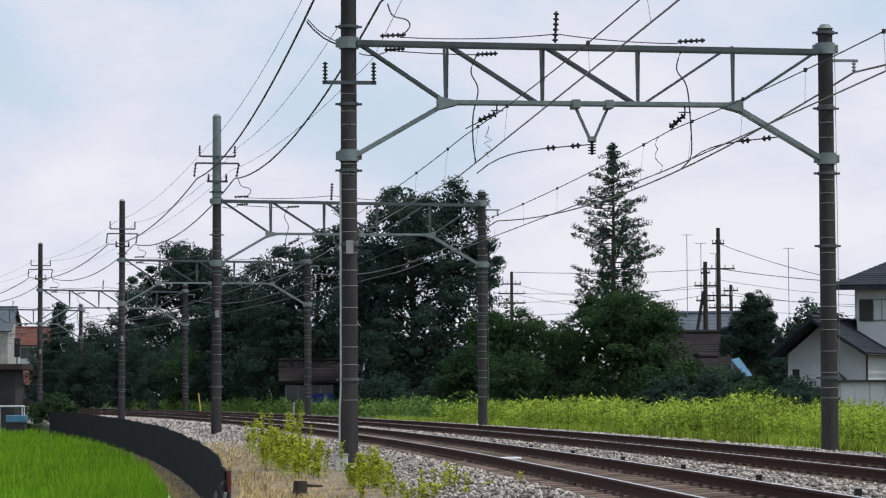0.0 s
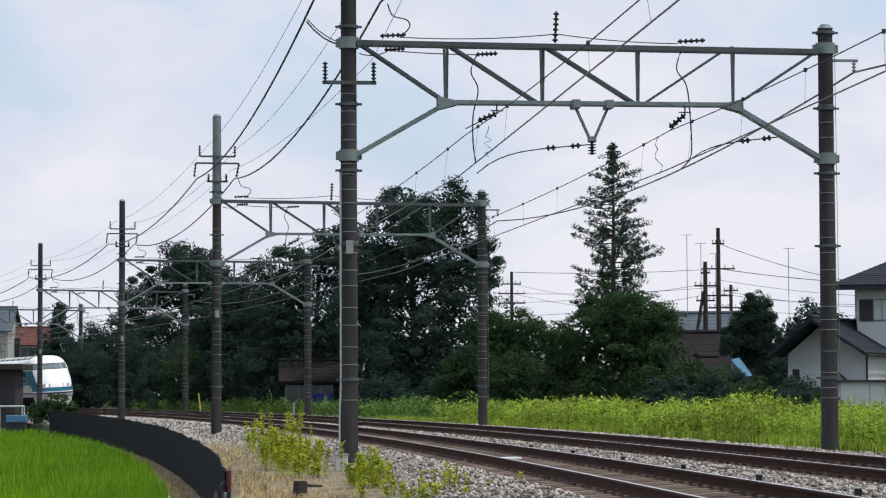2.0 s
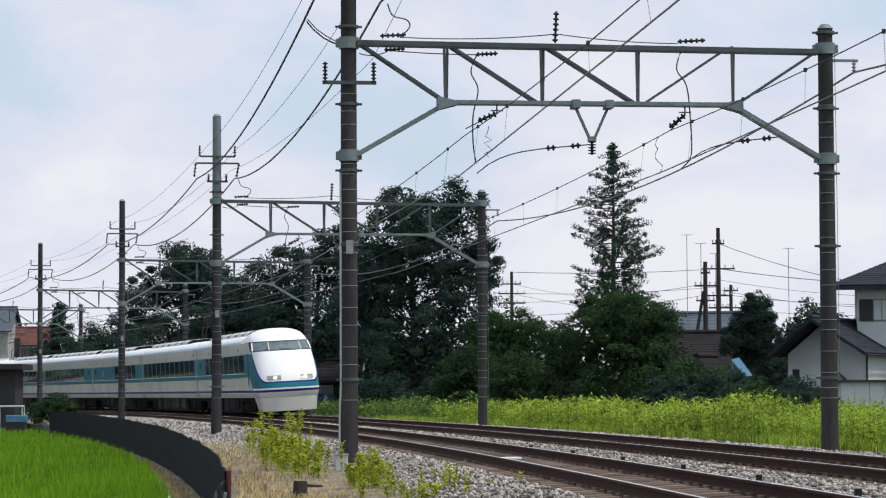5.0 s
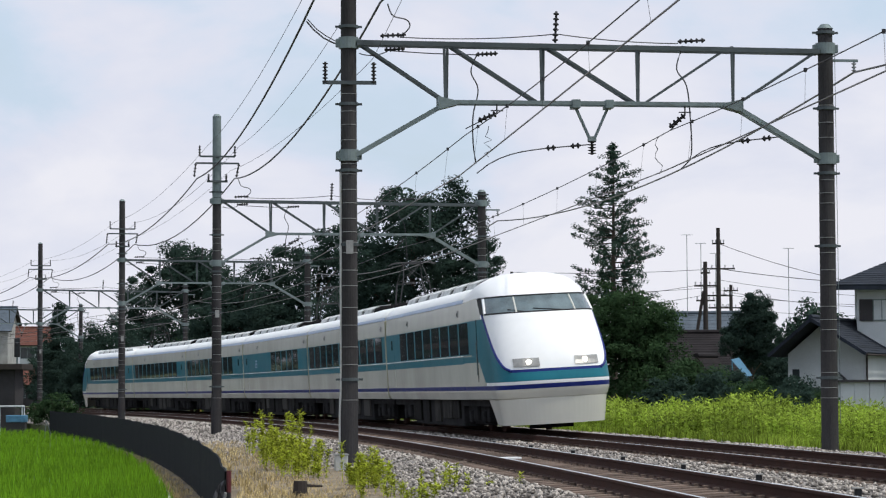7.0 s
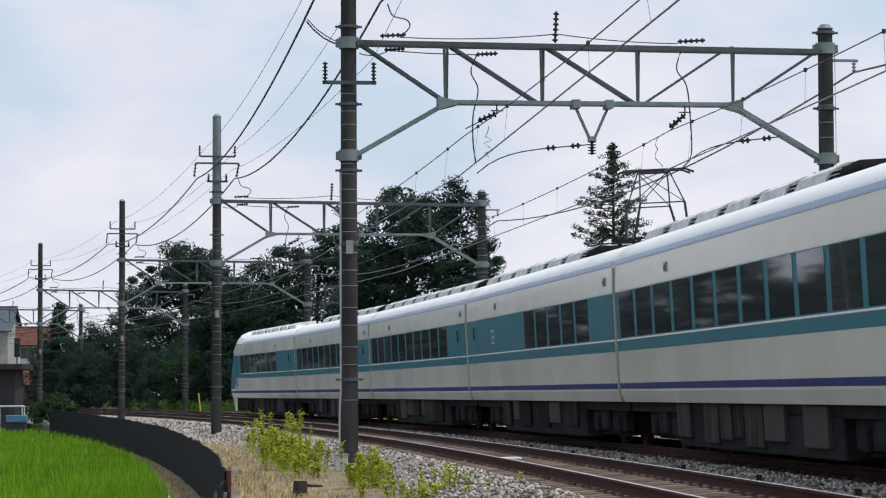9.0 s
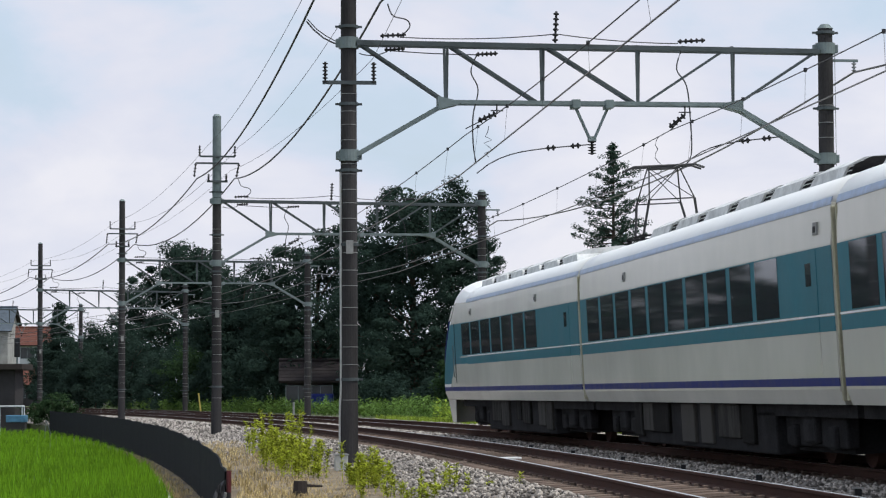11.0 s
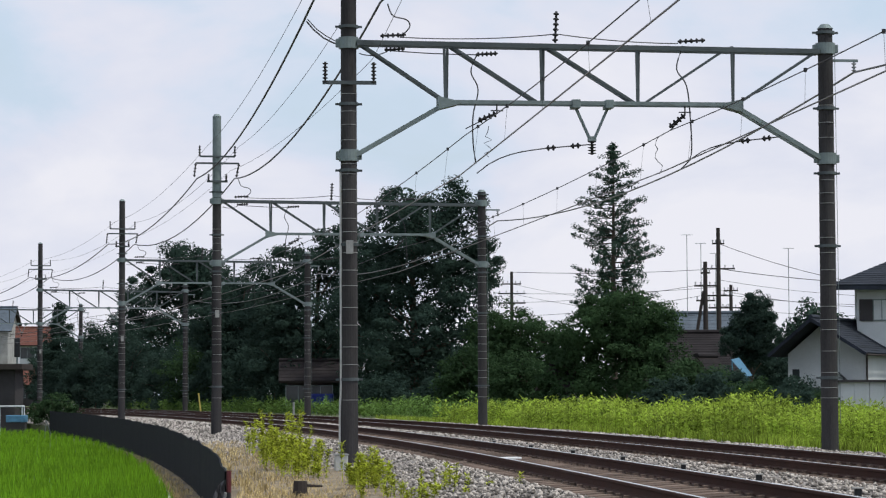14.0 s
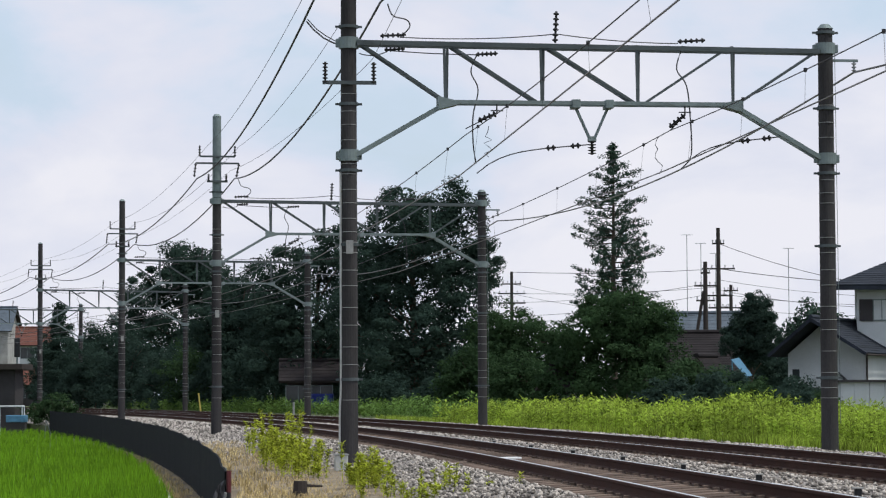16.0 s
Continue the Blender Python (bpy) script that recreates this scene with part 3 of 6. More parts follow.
# ---- overhead line: wires ----
def wire(name, label, pts, r, material, sag, droppers=None):
    """Wires hung from support to support. droppers: the wire under it, held up by droppers."""
    t = thing(name)
    tagged(t, label, "overhead wire", group="overhead wires")
    for a, b in zip(pts, pts[1:]):
        bm = bmesh.new()
        n = 16
        tube(bm, [a.lerp(b, k / n) + Vector((0, 0, -4 * sag * (k / n) * (1 - k / n))) for k in range(n + 1)], r, 5, caps=False)
        part("span", bm, material, t)
    return t


def at(y, off, z):
    return turn_at(y) @ Vector((off, 0, z))


YS = [-31.0] + SPANS + [320.0]
for c, what in ((-HALF, "nearer"), (HALF, "outer")):
    zm, zc = (6.05, 5.27) if c < 0 else (6.17, 5.38)
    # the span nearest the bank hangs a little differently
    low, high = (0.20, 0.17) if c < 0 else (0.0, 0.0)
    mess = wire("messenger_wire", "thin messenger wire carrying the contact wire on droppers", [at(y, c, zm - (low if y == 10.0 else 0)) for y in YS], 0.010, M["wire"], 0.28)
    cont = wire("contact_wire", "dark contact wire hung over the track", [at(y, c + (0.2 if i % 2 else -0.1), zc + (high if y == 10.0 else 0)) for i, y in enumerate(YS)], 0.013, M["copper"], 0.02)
    for i, (y0, y1) in enumerate(zip(YS, YS[1:])):
        if y0 > 170 or y0 < 0:
            continue
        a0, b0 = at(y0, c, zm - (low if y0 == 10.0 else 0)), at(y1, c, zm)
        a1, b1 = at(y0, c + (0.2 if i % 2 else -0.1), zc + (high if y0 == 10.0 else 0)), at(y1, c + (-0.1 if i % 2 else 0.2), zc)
        for k in range(9):
            f = (k + 0.5) / 9
            p = a0.lerp(b0, f) + Vector((0, 0, -4 * 0.28 * f * (1 - f)))
            q = a1.lerp(b1, f) + Vector((0, 0, -4 * 0.02 * f * (1 - f)))
            bm = bmesh.new()
            tube(bm, [p, q], 0.0035, 4)
            tube(bm, [p + Vector((0, 0, -0.03)), p + Vector((0, 0, 0.03))], 0.028, 6)
            part("dropper", bm, M["wire"], mess)
def wavy_jumper(y, off, z0, z1, seed):
    """A loose wavy wire between the messenger and the contact wire."""
    rng = random.Random(seed)
    m = turn_at(y)
    bm = bmesh.new()
    pts = [m @ Vector((off + (rng.uniform(-0.09, 0.09) if 0 < k < 9 else 0), 0, z0 + (z1 - z0) * k / 9)) for k in range(10)]
    tube(bm, pts, 0.008, 5)
    tagged(link("jumper_cable", bm, M["wire"]), "thin wavy jumper between messenger and contact wire", "cable")


wavy_jumper(51.9, HALF, 6.16, 5.40, 4)
wavy_jumper(47.5, -HALF, 5.88, 5.32, 9)
LW = LEFT
wire("feeder_cable", "heavy black feeder cable sagging between the pole arms", [at(y, LW - 0.69, 8.62) for y in YS], 0.024, M["wire"], 0.62)
wire("feeder_cable", "heavy black feeder cable sagging between the pole arms", [at(y, LW + 0.62, 8.62) for y in YS], 0.024, M["wire"], 0.80)
wire("line_wire", "thin line wire on the upper arm", [at(y, LW - 0.36, 9.74) for y in YS], 0.007, M["wire"], 0.42)
wire("line_wire", "thin line wire on the upper arm", [at(y, LW + 0.76, 9.74) for y in YS], 0.007, M["wire"], 0.50)
wire("line_wire", "thin line wire on the lower arm", [at(y, LW + 0.47, 8.9 if abs(y - 50.8) > 1 else 7.52) for y in YS], 0.006, M["wire"], 0.3)
jumper = bmesh.new()
tube(jumper, [(-2.66, 50.8, 8.33), (-2.52, 50.8, 8.16), (-2.33, 50.8, 8.00), (-2.16, 50.8, 7.91), (-2.02, 50.8, 7.86)], 0.016, 8)
tube(jumper, [(-2.64, 50.8, 8.37), (-2.46, 50.8, 8.17), (-2.28, 50.8, 8.04), (-2.02, 50.8, 7.89)], 0.010, 8)
tagged(link("jumper_cable", jumper, M["wire"]), "black jumper cable from the feeder to the pole clamp", "cable")
wire("side_cable", "heavy cable sagging between the outer poles", [at(y, RIGHT + 0.58, 7.36 if y < 60 else 7.20) for y in YS], 0.021, M["copper"], 0.70)


# ---- the black sheet fence beside the paddy ----
def fence():
    f = thing("sheet_fence")
    tagged(f, "low black sheet fence curving along the paddy edge", "fence")
    bm = bmesh.new()
    rng = random.Random(2)
    ys = [39.5 + i * 1.2 for i in range(86)]
    prev = None
    for y in ys:
        o = -7.03 + rng.gauss(0, 0.003)
        top = 0.002 * max(0, y - 50) + rng.gauss(0, 0.018) - (0.10 if y < 43 else 0)
        ring = [bm.verts.new(line(y, o - 0.03, -1.5)), bm.verts.new(line(y, o + rng.gauss(0, 0.004) - 0.03, -0.7)), bm.verts.new(line(y, o - 0.015, top)), bm.verts.new(line(y, o + 0.015, top)), bm.verts.new(line(y, o + 0.02, -1.5))]
        if prev:
            for i in range(4):
                bm.faces.new((prev[i], prev[i + 1], ring[i + 1], ring[i]))
        prev = ring
    part("sheet", bm, M["black"], f, "wavy black plastic sheet")
    for i in range(0, 86, 2):
        bm = bmesh.new()
        p = line(39.5 + i * 1.2, -6.97)
        tube(bm, [p + Vector((0, 0, -1.5)), p + Vector((0, 0, -0.13))], 0.02, 8)
        part("post", bm, M["galv"], f)
    bm = bmesh.new()
    p = line(39.3, -6.98)
    tube(bm, [p + Vector((0, 0, -1.5)), p + Vector((0, 0, -0.13))], 0.033, 10)
    end = part("end_post", bm, M["rubber"], f)
    bm = bmesh.new()
    tube(bm, [p + Vector((0, 0, -0.42)), p + Vector((0, 0, -0.10))], 0.036, 10)
    part("end_cap", bm, M["red"], end, "dark red end cap")
    bm = bmesh.new()
    q = line(39.2, -7.08)
    tube(bm, [q + Vector((0, 0, -1.5)), q + Vector((-0.02, 0, -0.8)), q + Vector((0.03, 0, -0.55)), q + Vector((0.05, -0.02, -0.42))], 0.022, 8)
    part("hose", bm, M["poleband"], f, "pale hose tied to the end post")
    # the sheet's loose end, crumpled
    bm = bmesh.new()
    rng = random.Random(8)
    g = [[bm.verts.new(line(39.25 + rng.gauss(0, 0.03), -7.04 - 0.035 * i + rng.gauss(0, 0.012), -1.45 + 1.22 * j / 9 - 0.01 * i * i)) for j in range(10)] for i in range(6)]
    for i in range(5):
        for j in range(9):
            bm.faces.new((g[i][j], g[i + 1][j], g[i + 1][j + 1], g[i][j + 1]))
    part("loose_end", bm, M["wire"], f, "crumpled shiny black sheet end")


fence()


# ---- the express train ----
PROFILE = [(1.36, 0.90), (1.42, 1.10), (1.43, 1.33), (1.43, 2.0), (1.425, 2.95), (1.40, 3.30), (1.385, 3.47), (1.34, 3.58), (1.24, 3.71), (1.04, 3.82), (0.68, 3.90), (0.0, 3.94)]


def smooth_table(xs, ys):
    """A smooth curve through a table that never overshoots."""
    n = len(xs)
    d = [(ys[i + 1] - ys[i]) / (xs[i + 1] - xs[i]) for i in range(n - 1)]
    m = [d[0]] + [0.0 if d[i - 1] * d[i] <= 0 else 2 * d[i - 1] * d[i] / (d[i - 1] + d[i]) for i in range(1, n - 1)] + [d[-1]]

    def f(x):
        x = min(max(x, xs[0]), xs[-1])
        i = min(n - 2, max(0, sum(1 for q in xs if q <= x) - 1))
        h = xs[i + 1] - xs[i]
        t = (x - xs[i]) / h
        return (1 + 2 * t) * (1 - t) ** 2 * ys[i] + t * (1 - t) ** 2 * h * m[i] + t * t * (3 - 2 * t) * ys[i + 1] + t * t * (t - 1) * h * m[i + 1]
    return f


def half_width(z):
    return float(np.interp(z, [p[1] for p in PROFILE], [p[0] for p in PROFILE]))


nose_u = smooth_table([0.90, 1.1, 1.3, 1.5, 1.75, 2.2, 2.75, 3.0, 3.44, 3.58, 3.71, 3.82, 3.90, 3.94], [0.10, 0.03, 0.0, 0.05, 0.15, 0.42, 0.85, 1.08, 1.72, 2.10, 2.6, 3.2, 3.9, 4.8])
# how far back the front rounds into the side, by height
nose_len = smooth_table([0.9, 1.6, 2.4, 3.0, 3.44, 3.94], [1.08, 1.2, 1.55, 1.95, 2.2, 2.5])
# how far behind the front's middle the white panel ends
panel_end = smooth_table([1.585, 1.68, 1.8, 2.0, 2.4, 3.0], [0.26, 0.42, 0.54, 0.72, 1.00, 1.34])
NOSE_END, POW = 5.6, 2.8


def dome(u, z):
    """The cab roof swells above the roof line."""
    k = min(1.0, max(0.0, (z - 3.30) / 0.60))
    f = min(1.0, max(0.0, (NOSE_END - u) / 2.3))
    return 0.25 * k * k * (3 - 2 * k) * f * f * (3 - 2 * f)


def nose_point(z, a):
    """The nose's skin at height z; a runs from -1 (one side, at the nose's rear) round the front to 1."""
    u0, w = nose_u(z), half_width(z)
    ln = min(nose_len(z), NOSE_END - 0.05 - u0)
    s = 1 if a >= 0 else -1
    b = abs(a)
    if b > 0.75:
        k = (b - 0.75) / 0.25
        u = u0 + ln + (NOSE_END - u0 - ln) * k
        return Vector((-u, s * w, z + dome(u, z)))
    th = b / 0.75 * math.pi / 2
    u = u0 + ln * (1 - max(0.0, math.cos(th)) ** (2 / POW))
    return Vector((-u, s * w * math.sin(th) ** (2 / POW), z + dome(u, z)))


def shell(bm, x0, x1, lo, hi, closed_ends=True):
    """The car body between profile points lo and hi, from x0 to x1, both sides."""
    pr = PROFILE[lo:hi + 1]
    ring = [(-y, z) for y, z in pr] + [(y, z) for y, z in reversed(pr) if y > 0]
    n = 12
    prev = None
    for i in range(n + 1):
        x = x0 + (x1 - x0) * i / n
        r = [bm.verts.new((x, y, z)) for y, z in ring]
        if prev:
            for k in range(len(r) - 1):
                bm.faces.new((prev[k], r[k], r[k + 1], prev[k + 1]))
            bm.faces.new((prev[-1], r[-1], r[0], prev[0]))
        prev = r
        if i in (0, n) and closed_ends:
            bm.faces.new(r if i == 0 else r[::-1])
    return bm


def strip(bm, x0, x1, z0, z1, side, proud=0.004):
    """A thin panel laid on the car's side."""
    zs = sorted({z0, z1} | {p[1] for p in PROFILE if z0 < p[1] < z1})
    n = max(1, int((x1 - x0) / 2))
    xs = [x0 + (x1 - x0) * i / n for i in range(n + 1)]
    g = [[bm.verts.new((x, side * (half_width(z) + proud), z)) for z in zs] for x in xs]
    k = len(zs) - 1
    for a, b in zip(g, g[1:]):
        for j in range(k):
            bm.faces.new((a[j], b[j], b[j + 1], a[j + 1]))
    rim = [r[0] for r in g] + g[-1][1:] + [r[-1] for r in g[-2::-1]] + g[0][-2:0:-1]
    back = [bm.verts.new((v.co.x, v.co.y - side * (proud + 0.01), v.co.z)) for v in rim]
    for j in range(len(rim)):
        q = (j + 1) % len(rim)
        bm.faces.new((rim[j], rim[q], back[q], back[j]))
    return bm


def under(car, x0, x1, seed):
    rng = random.Random(seed)
    bm = bmesh.new()
    box(bm, x0, x1, -1.22, 1.22, 0.72, 0.91)
    # solid centre box, added to close off daylight under the floor
    box(bm, x0 + 0.3, x1 - 0.3, -0.45, 0.45, 0.2, 0.72)
    part("underframe", bm, M["under"], car)
    # dark filler block in place of the shade between the boxes
    bm = bmesh.new()
    box(bm, x0 + 4.4, x1 - 4.4, -1.22, 1.22, 0.16, 0.80, bevel=0.03)
    part("underfloor_fill", bm, M["under"], car)
    x = x0 + 4.5
    while x < x1 - 5.2:
        w, h = rng.uniform(0.6, 1.7), rng.uniform(0.42, 0.64)
        for s in (-1, 1):
            bm = bmesh.new()
            box(bm, x, x + w, min(s * 1.28, s * 0.5), max(s * 1.28, s * 0.5), 0.86 - h, 0.88, bevel=0.02)
            part("equipment_box", bm, M["underbox"], car)
        x += w + rng.choice([0.08, 0.15, 0.5, 1.1])
    for cx in (x0 + 2.7, x1 - 2.7):
        bm = bmesh.new()
        for s in (-1, 1):
            box(bm, cx - 1.65, cx + 1.65, s * 1.0 - 0.09, s * 1.0 + 0.09, 0.30, 0.76, bevel=0.03)
            box(bm, cx - 0.35, cx + 0.35, s * 1.08 - 0.1, s * 1.08 + 0.1, 0.35, 0.85, bevel=0.05)
            for a in (-1.05, 1.05):
                box(bm, cx + a - 0.2, cx + a + 0.2, s * 1.04 - 0.12, s * 1.04 + 0.12, 0.28, 0.60, bevel=0.05)
        # wide dark box fills in the shade between the wheels
        box(bm, cx - 1.5, cx + 1.5, -0.95, 0.95, 0.22, 0.66)
        bog = part("bogie", bm, M["under"], car, "dark steel bogie")
        for a in (-1.05, 1.05):
            bm = bmesh.new()
            for s in (-1, 1):
                tube(bm, [(cx + a, s * 0.50, 0.43), (cx + a, s * 0.62, 0.43)], 0.42, 20)
            tube(bm, [(cx + a, -0.55, 0.43), (cx + a, 0.55, 0.43)], 0.08, 10)
            part("wheelset", bm, M["rail"], bog)


def sides(car, x0, x1, panes, doors, logo=False):
    """Livery bands, window panes and doors between x0 (rear) and x1 (front)."""
    for s in (-1, 1):
        bm = bmesh.new()
        strip(bm, x0, x1, 2.07, 2.93, s)
        part("window_band", bm, M["teal"], car, "teal window band")
        bm = bmesh.new()
        strip(bm, x0, x1, 1.84, 2.03, s)
        part("teal_stripe", bm, M["teal"], car)
        bm = bmesh.new()
        strip(bm, x0, x1, 2.040, 2.062, s, 0.012)
        part("belt_rail", bm, M["white"], car)
        bm = bmesh.new()
        strip(bm, x0, x1, 1.14, 1.25, s)
        part("navy_stripe", bm, M["navy"], car)
        bm = bmesh.new()
        strip(bm, x0, x1, 3.44, 3.54, s, 0.012)
        part("gutter_stripe", bm, M["bluegrey"], car)
        for x in (x1 - 0.75, x0 + 5.0):
            bm = bmesh.new()
            strip(bm, x - 0.10, x + 0.10, 3.10, 3.26, s, 0.025)
            lamp = part("side_lamp", bm, M["poleband"], car, "small pale side lamp")
            bm = bmesh.new()
            strip(bm, x - 0.05, x + 0.05, 3.13, 3.21, s, 0.032)
            part("lens", bm, M["rubber"], lamp)
        for a, b in panes:
            bm = bmesh.new()
            strip(bm, a, b, 2.09, 2.915, s, 0.010)
            part("window_pane", bm, M["glass"], car)
        for d in doors:
            bm = bmesh.new()
            strip(bm, d - 0.42, d + 0.42, 1.845, 2.92, s, 0.009)
            dr = part("door", bm, M["teal"], car, "narrow passenger door")
            bm = bmesh.new()
            strip(bm, d - 0.42, d + 0.42, 1.28, 1.83, s, 0.009)
            part("lower_panel", bm, M["ivory"], dr)
            bm = bmesh.new()
            strip(bm, d - 0.14, d + 0.14, 2.45, 2.75, s, 0.014)
            part("door_window", bm, M["glass"], dr)


def roof_gear(car, x0, x1, skip=()):
    """Rounded cooler covers along the roof, with dark louvred gaps between."""
    x = x0
    while x + 1.9 < x1:
        if not any(a < x + 2.1 and x < b for a, b in skip):
            bm = bmesh.new()
            pr = [(-0.98, 3.80), (-0.93, 3.98), (-0.70, 4.08), (0, 4.12), (0.70, 4.08), (0.93, 3.98), (0.98, 3.80)]
            a = [bm.verts.new((x + (0.0 if z < 3.85 else 0.30), y, z)) for y, z in pr]
            b = [bm.verts.new((x + 1.74 + (0.0 if z < 3.85 else 0.22), y, z)) for y, z in pr]
            for k in range(6):
                bm.faces.new((a[k], b[k], b[k + 1], a[k + 1]))
            bm.faces.new(a)
            bm.faces.new(b[::-1])
            part("cooler_cover", bm, M["roofgrey"], car, "pale grey rounded cooler cover")
            # the dark slanting gap before the next cover, with pale slats
            wide = 0.56 if x + 2.32 + 1.9 < x1 else 0.26
            xx = x + 1.76
            pr2 = [(-0.95, 3.80), (-0.89, 3.97), (-0.67, 4.06), (0.67, 4.06), (0.89, 3.97), (0.95, 3.80)]
            g = bmesh.new()
            r = [[g.verts.new((xx + d + (z - 3.80) * 0.9, y, z)) for y, z in pr2] for d in (0, wide)]
            for k in range(5):
                g.faces.new((r[0][k], r[1][k], r[1][k + 1], r[0][k + 1]))
            g.faces.new(r[0])
            g.faces.new(r[1][::-1])
            lv = part("louvre", g, M["under"], car)
            g = bmesh.new()
            for z in (3.85, 3.905, 3.96, 4.015):
                y = float(np.interp(z, [3.80, 3.97, 4.06], [0.95, 0.89, 0.67]))
                for s in (-1, 1):
                    bar(g, (xx + 0.03 + (z - 3.80) * 0.9, s * y, z), (xx + wide - 0.03 + (z - 3.80) * 0.9, s * y, z), 0.03, 0.009)
            part("slats", g, M["roofgrey"], lv)
        x += 2.32


def pantograph(car, x, flip=1):
    bm = bmesh.new()
    for s in (-1, 1):
        box(bm, x - 0.85, x + 0.85, s * 0.62 - 0.03, s * 0.62 + 0.03, 4.00, 4.04)
        box(bm, x + s * 0.75 - 0.03, x + s * 0.75 + 0.03, -0.62, 0.62, 4.00, 4.04)
        for t in (-0.7, 0.7):
            tube(bm, [(x + t, s * 0.62, 3.86), (x + t, s * 0.62, 4.01)], 0.045, 8)
    p = part("pantograph", bm, M["under"], car, "raised diamond pantograph of dark tube")
    def rod(a, b, r):
        bm = bmesh.new()
        tube(bm, [a, b], r, 6)
        part("arm", bm, M["tube"], p)
    for s in (-1, 1):
        for e in (-1, 1):
            rod((x + e * 0.42, s * 0.55, 4.04), (x + e * 0.66, s * 0.44, 4.70), 0.026)
            rod((x + e * 0.66, s * 0.44, 4.70), (x + e * 0.10, s * 0.30, 5.34), 0.015)
        rod((x + s * 0.66, -0.44, 4.70), (x + s * 0.66, 0.44, 4.70), 0.015)
        rod((x + s * 0.66, -0.44, 4.70), (x + s * 0.10, 0.30, 5.34), 0.009)
        rod((x + s * 0.66, 0.44, 4.70), (x + s * 0.10, -0.30, 5.34), 0.009)
    bm = bmesh.new()
    for e in (-0.16, 0.16):
        tube(bm, [(x + e, -0.78, 5.31), (x + e, -0.60, 5.38), (x + e, 0.60, 5.38), (x + e, 0.78, 5.31)], 0.024, 6)
        tube(bm, [(x + e, -0.30, 5.34), (x + e, 0.30, 5.34)], 0.02, 6)
    tube(bm, [(x - 0.16, 0, 5.35), (x + 0.16, 0, 5.35)], 0.02, 6)
    part("collector_head", bm, M["tube"], p)


def end_car(seed):
    """Local x runs forward; the nose's tip is at x = 10.7, the gangway end at -10.7."""
    car = thing("train_car")
    F, R = 10.7 - NOSE_END, -10.5
    bm = bmesh.new()
    shell(bm, R, F, 0, 6)
    part("body", bm, M["ivory"], car, "ivory painted car side", smooth=False)
    bm = bmesh.new()
    shell(bm, R, F, 6, 11)
    part("roof", bm, M["white"], car, "white curved roof", smooth=True)
    # the nose: a loft of level rings
    zs = sorted(set([round(0.90 + 0.04 * i, 3) for i in range(76)] + [round(3.70 + 0.008 * i, 3) for i in range(31)] + [1.14, 1.25, 1.29, 1.33, 1.55, 1.62, 3.05, 3.44, 3.935, 3.9375, 3.94]))
    zs = [z for z in zs if z <= 3.94]
    na = 168
    bm = bmesh.new()
    rows = [[bm.verts.new(nose_point(z, -1 + 2 * i / na) + Vector((10.7, 0, 0))) for i in range(na + 1)] for z in zs]
    for j in range(len(zs) - 1):
        for i in range(na):
            f = bm.faces.new((rows[j][i], rows[j][i + 1], rows[j + 1][i + 1], rows[j + 1][i]))
            f.smooth = True
            z, zc = zs[j], (zs[j] + zs[j + 1]) / 2
            c = f.calc_center_median()
            u = 10.7 - c.x
            du = u - nose_u(zc)
            d = panel_end(zc)
            rear = 4.25 if zc > 2.03 else 3.2 - (2.03 - zc) * 1.6
            k = 0
            if zc < 1.14:
                k = 1
            elif zc < 1.25:
                k = 3
            elif zc < 1.33:
                k = 0 if u < 2.2 else 1
            elif zc < 2.95 and du > d + 0.04 and u < rear:
                k = 2
            elif zc < 1.55 and du <= d + 0.10:
                k = 2
            elif zc < 1.62 and du <= d + 0.10:
                k = 3
            elif zc < 2.95 and du > d:
                k = 2 if 2.07 < zc < 2.93 or 1.84 < zc < 2.03 else 1
            elif zc < 3.46 and du > 1.62:
                k = 1
            if 3.05 < zc < 3.44 and du < 1.62:
                k = 4 if du < 1.22 else 5
            f.material_index = k
    bm.faces.new(rows[0][::-1])
    part("nose", bm, [M["noseshell"], M["ivory"], M["teal"], M["navy"], M["cabglass"], M["rubber"]], car, "white streamlined nose with teal and navy swoosh")
    # windscreen posts and wipers
    for a in (-0.2, 0.2):
        bm = bmesh.new()
        tube(bm, [nose_point(z, a * (1 - 0.1 * (z - 2.98))) + Vector((10.71, 0, 0)) for z in (3.04, 3.12, 3.2, 3.3, 3.41)], 0.026, 6)
        part("windscreen_post", bm, M["ivory"], car)
    for s in (-1, 1):
        bm = bmesh.new()
        tube(bm, [nose_point(z, s * (0.60 - 0.05 * (z - 3.04) / 0.4)) + Vector((10.705, 0, 0)) for z in (3.04, 3.12, 3.2, 3.3, 3.41)], 0.045, 6)
        part("corner_post", bm, M["noseshell"], car, "white post before the dark quarter window")
    for a in (-0.12, 0.10):
        bm = bmesh.new()
        tube(bm, [nose_point(3.05, a) + Vector((10.73, 0, 0)), nose_point(3.13, a - 0.16) + Vector((10.73, 0, 0))], 0.012, 5)
        part("wiper", bm, M["rubber"], car)
    for zz in (3.045, 3.44):
        bm = bmesh.new()
        tube(bm, [nose_point(zz, -0.66 + 1.32 * i / 40) + Vector((10.705, 0, 0)) for i in range(41)], 0.022, 6)
        part("windscreen_seal", bm, M["rubber"], car)
    # the crew door's seam and grab rail behind the nose
    for s in (-1, 1):
        bm = bmesh.new()
        strip(bm, 7.33, 7.38, 1.36, 2.95, s, 0.010)
        seam = part("crew_door_seam", bm, M["rubber"], car, "dark seam of the crew door")
        bm = bmesh.new()
